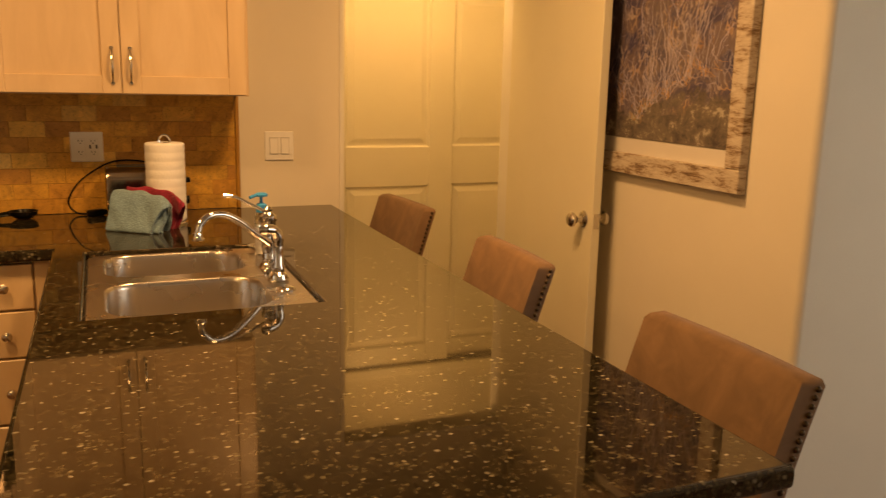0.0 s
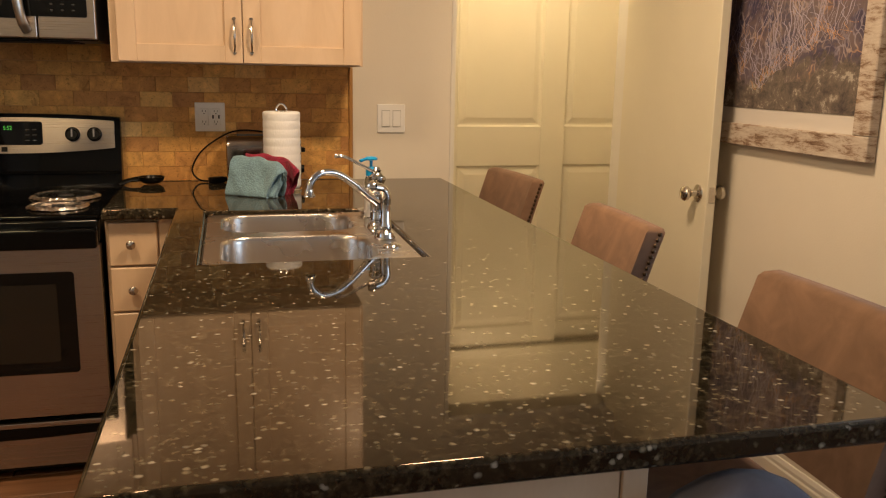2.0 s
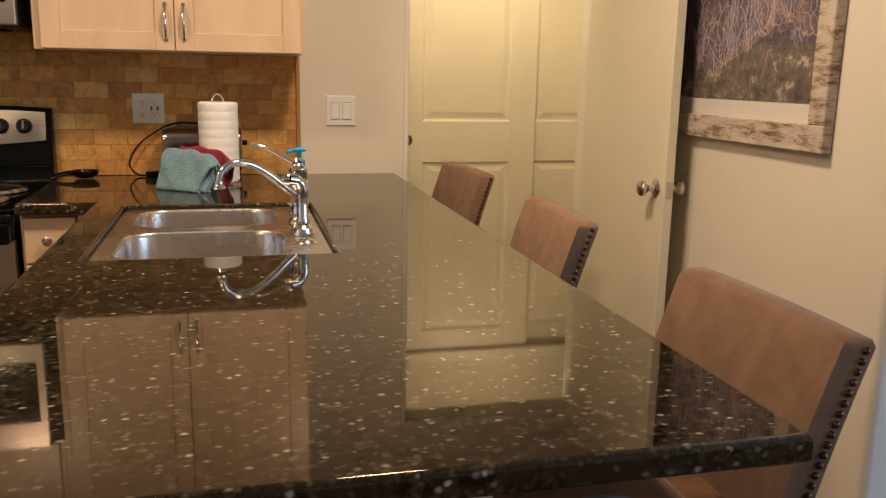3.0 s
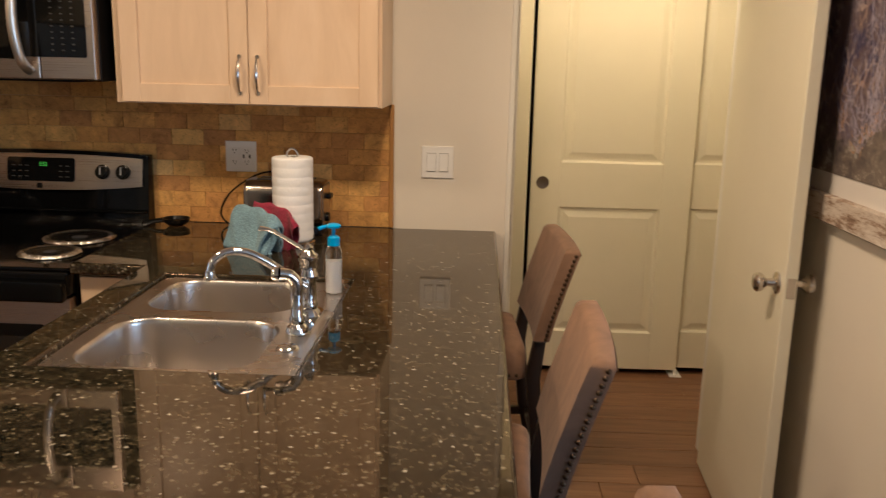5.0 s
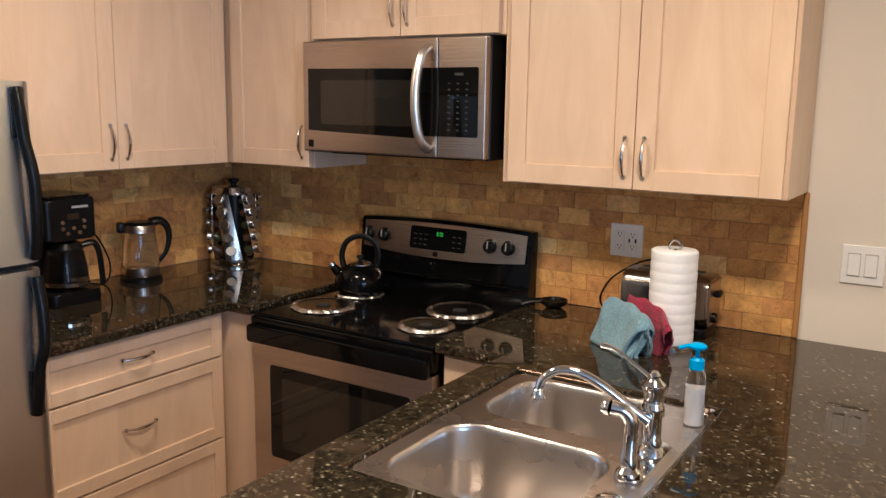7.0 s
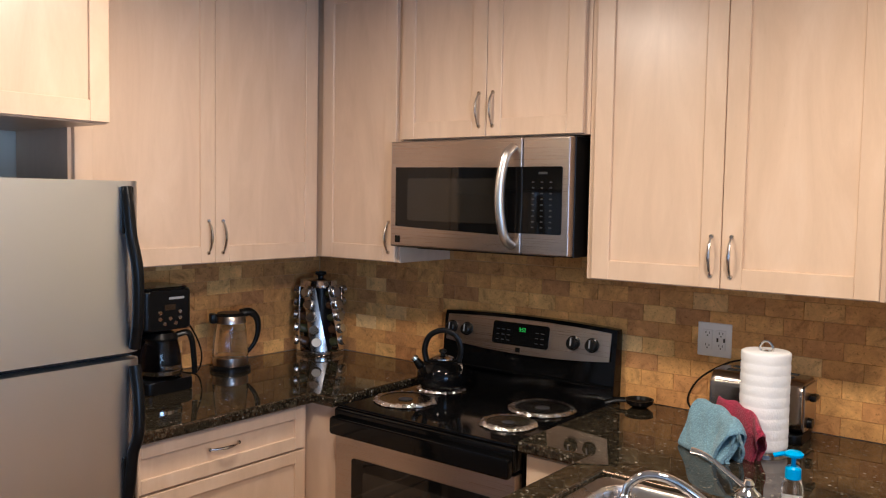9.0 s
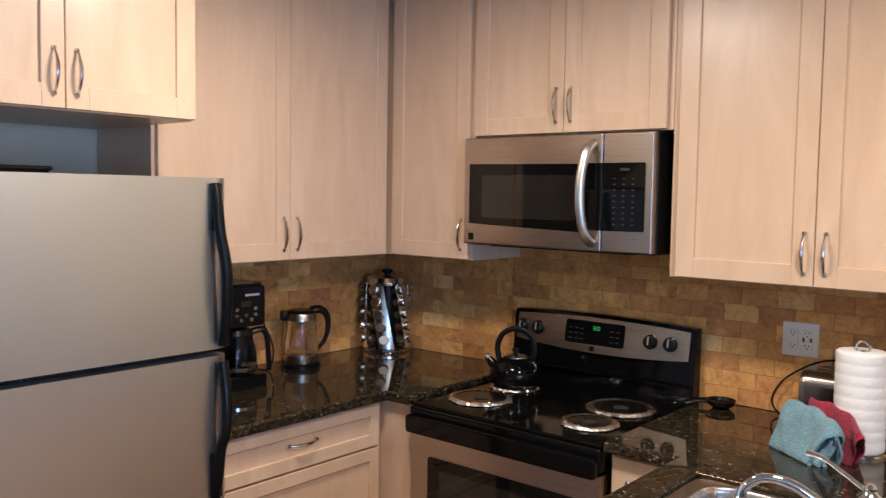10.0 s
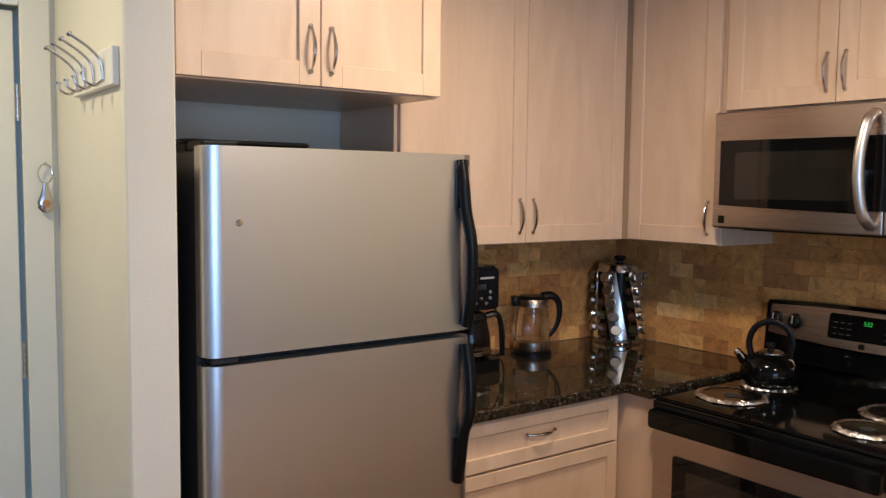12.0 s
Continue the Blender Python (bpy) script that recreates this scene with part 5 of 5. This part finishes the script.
def printed_runs(parent, glow):
    """Winding ski runs that spread up from the village points of the map, drawn as thin printed ribbons."""
    rng = random.Random(21 + glow)
    bm = bmesh.new()
    lift = 0.0187
    for bx, bz, fans in ((0.275, 0.350, 15), (0.185, 0.335, 18), (0.095, 0.290, 17), (0.005, 0.250, 15), (-0.055, 0.205, 15), (-0.170, 0.265, 14), (-0.300, 0.310, 13)):
        for k in range(fans // 2 if glow else fans * 4 // 5):
            lean = rng.uniform(-0.75, 0.75) if not glow else rng.uniform(-1.1, 1.1)
            tall = rng.uniform(0.015, 0.06) if glow else rng.choice((rng.uniform(0.06, 0.18), rng.uniform(0.16, 0.46)))
            sx, sz = rng.uniform(-0.022, 0.022), rng.uniform(-0.012, 0.03)
            ph, am, wd = rng.uniform(0, 6), rng.uniform(0.006, 0.026), rng.uniform(0.0006, 0.0017)
            beat = rng.uniform(4, 11)
            lift += 0.00002
            last, n = None, 20
            for i in range(n + 1):
                t = i / n
                x = bx + sx + lean * tall * t ** 0.6 + am * (math.sin(ph + beat * t) - math.sin(ph)) * (0.3 + t) + 0.004 * math.sin(ph + 23 * t)
                z = bz + sz + tall * t + 0.010 * math.sin(ph * 2 + 9 * t)
                if abs(x) > 0.408 or z > 0.79 or z < 0.14:
                    break
                w = wd * (1.0 + 0.5 * math.sin(5 * t + ph))
                pair = [bm.verts.new((x - w, -lift, z)), bm.verts.new((x + w, -lift, z + 0.0004))]
                if last:
                    bm.faces.new((last[0], last[1], pair[1], pair[0]))
                last = pair
    mat = material("run_ink", (0.60, 0.34, 0.15) if glow else (0.47, 0.43, 0.56), 0.4)
    return tagged(part("run_ink_layer", bm, mat, parent, "", 0), "printed forked runs on the map", kind="stuff")


for k in (0, 1):
    printed_runs(pic_print, k)

# ---- entry corner ----
entry = thing("door_2", -1.10, -2.478, 0.01, -90, "white painted closed entry door", "door", "", "structure")
part("leaf", box(0.004, -0.045, 0, 0.846, -0.010, 2.035, 0.002), DOOR, entry)
for z in (0.28, 1.03, 1.74):
    knuckle = [(0, 0)]
    for k in range(5):
        knuckle += [(0.0075, 0.0005 + 0.02 * k), (0.0075, 0.0185 + 0.02 * k), (0.004, 0.0190 + 0.02 * k), (0.004, 0.0200 + 0.02 * k)]
    part("hinge", lathe(knuckle + [(0, 0.10)], 12, None, Matrix.Translation((-0.002, -0.012, z))), NICKEL, entry)
setting("entry_trim", box(-1.0995, -2.470, 0, -1.084, -2.3945, 2.10, 0.003), DOOR, "white painted entry door casing", "trim")
setting("entry_head_trim", box(-1.0995, -3.40, 2.055, -1.084, -2.471, 2.12, 0.003), TRIM, "white painted entry head casing", "trim")
rackw = thing("coat_rack", -0.640, -2.3805, 1.838, 0, "white coat rack board with four metal hooks", "coat rack")
part("board", box(-0.235, -0.020, -0.055, 0.235, 0, 0.055, 0.003), TRIM, rackw)
for k in range(4):
    x = -0.165 + 0.105 * k
    bm = tube(smooth_path([(x, -0.022, -0.035), (x, -0.030, 0.02), (x, -0.060, 0.055), (x, -0.105, 0.085)], 5), 0.0045, 8)
    lathe([(0, 0), (0.009, 0), (0.009, 0.008), (0, 0.010)], 12, bm, Matrix.Translation((x, -0.105, 0.085)) @ pose(0, 0, 0, 50))
    tube(smooth_path([(x, -0.022, -0.035), (x, -0.045, -0.052), (x, -0.070, -0.042), (x, -0.076, -0.022)], 5), 0.0045, 8, bm)
    lathe([(0, 0), (0.008, 0), (0.008, 0.007), (0, 0.009)], 12, bm, Matrix.Translation((x, -0.076, -0.024)))
    part("hook", bm, NICKEL, rackw, "double metal coat hook")
rackw.scale = (0.76, 0.8, 0.76)
key = thing("key_ring", -1.0835, -2.418, 1.50, 90, "keys hanging from a nail on the door casing", "keys")
part("nail", tube([(0, 0.0, 0.135), (0, -0.018, 0.137)], 0.003, 8), NICKEL, key)
part("ring", tube([(0.018 * math.cos(a), -0.012, 0.108 + 0.026 * math.sin(a)) for a in [6.28319 * k / 20 for k in range(20)]], 0.002, 6, None, 1, True), NICKEL, key)
bm = lathe([(0, 0), (0.010, 0.002), (0.021, 0.014), (0.022, 0.030), (0.013, 0.052), (0.008, 0.072), (0.006, 0.084), (0, 0.085)], 18, None, pose(0, -0.012, 0) @ Matrix.Diagonal((1, 0.3, 1, 1)))
part("fob", bm, NICKEL, key, "grey metal bottle-shaped fob")
part("fob_inlay", lathe([(0, 0), (0.011, 0), (0.010, 0.002), (0, 0.002)], 18, None, Matrix.Translation((0, -0.0185, 0.026)) @ pose(0, 0, 0, 90)), EDGE, key, "brown inlay")

# ---- tiles: each one a piece, laid in running bond ----
TW, TH, GAP = 0.1215, 0.0590, 0.0008


def tile_mesh(name, w, h, seed):
    rg = random.Random(seed)
    bm = box(-w / 2 + GAP / 2, -0.004, -h / 2 + GAP / 2, w / 2 - GAP / 2, 0.008, h / 2 - GAP / 2, 0.0010)
    for v in bm.verts:
        v.co.x += rg.uniform(-0.0006, 0.0006)
        v.co.z += rg.uniform(-0.0006, 0.0006)
    return finish(name, bm, STONE, 0)


meshes = {}


def lay_tiles(parent, a0, a1, z0, z1, turn):
    """Fills a stretch of wall from a0 to a1 with courses; pieces at the ends are cut."""
    rg = random.Random(int((a1 - a0) * 1000))
    row = 0
    z = z0
    while z < z1 - 0.012:
        h = min(TH, z1 - z)
        x = a0 - (TW / 2 if row % 2 else 0)
        while x < a1 - 0.010:
            l, r = max(x, a0), min(x + TW, a1)
            if r - l > 0.012:
                key = (round(r - l, 3), round(h, 3), rg.randrange(3))
                if key not in meshes:
                    meshes[key] = tile_mesh("tile", r - l, h, len(meshes))
                t = new("tile", meshes[key])
                t.parent = parent
                mid = (l + r) / 2
                p = (mid, rg.uniform(0.0005, 0.0022), z + h / 2)
                t.matrix_local = turn @ Matrix.Translation(p)
            x += TW
        z += TH
        row += 1


splash = setting("backsplash_north", box(-1.19, 0.0010, TOP + 0.0005, 1.305, 0.0118, 1.46), GROUT, "brown travertine brick tiles on the wall", "backsplash")
lay_tiles(splash, -0.430, 1.3045, TOP + 0.001, 1.379, Matrix.Identity(4))
lay_tiles(splash, -0.380, 0.4100, 1.382, 1.446, Matrix.Identity(4))
lay_tiles(splash, -1.184, -0.432, TOP + 0.001, 1.379, Matrix.Identity(4))
splash = setting("backsplash_west", box(-1.2018, -1.44, TOP + 0.0005, -1.1910, 0.0005, 1.379), GROUT, "brown travertine brick tiles on the side wall", "backsplash")
lay_tiles(splash, -1.44, -0.006, TOP + 0.001, 1.379, Matrix.Translation((-1.19, 0, 0)) @ pose(0, 0, 0, 0, 0, 90))

# ---- floor: planks along x ----
floor = setting("floor", box(-1.3, -6.25, -0.12, 5.25, 1.65, -0.013), SEAM, "brown wood plank floor", "floor")
rg = random.Random(11)
pm = {}
y, row = -6.2, 0
while y < 1.6:
    x = -1.2 - rg.uniform(0, 1.2)
    while x < 5.2:
        l, r = max(x, -1.2), min(x + 1.3, 5.2)
        if r - l > 0.05:
            k = round(r - l, 2)
            if k not in pm:
                pm[k] = finish("plank", box(0, 0, -0.012, k - 0.0025, 0.1475, 0, 0.0015), WOOD, 0)
            p = new("plank", pm[k])
            p.parent = floor
            p.matrix_local = pose(l, y, rg.uniform(-0.0004, 0.0002))
        x += 1.3
    y += 0.150
    row += 1
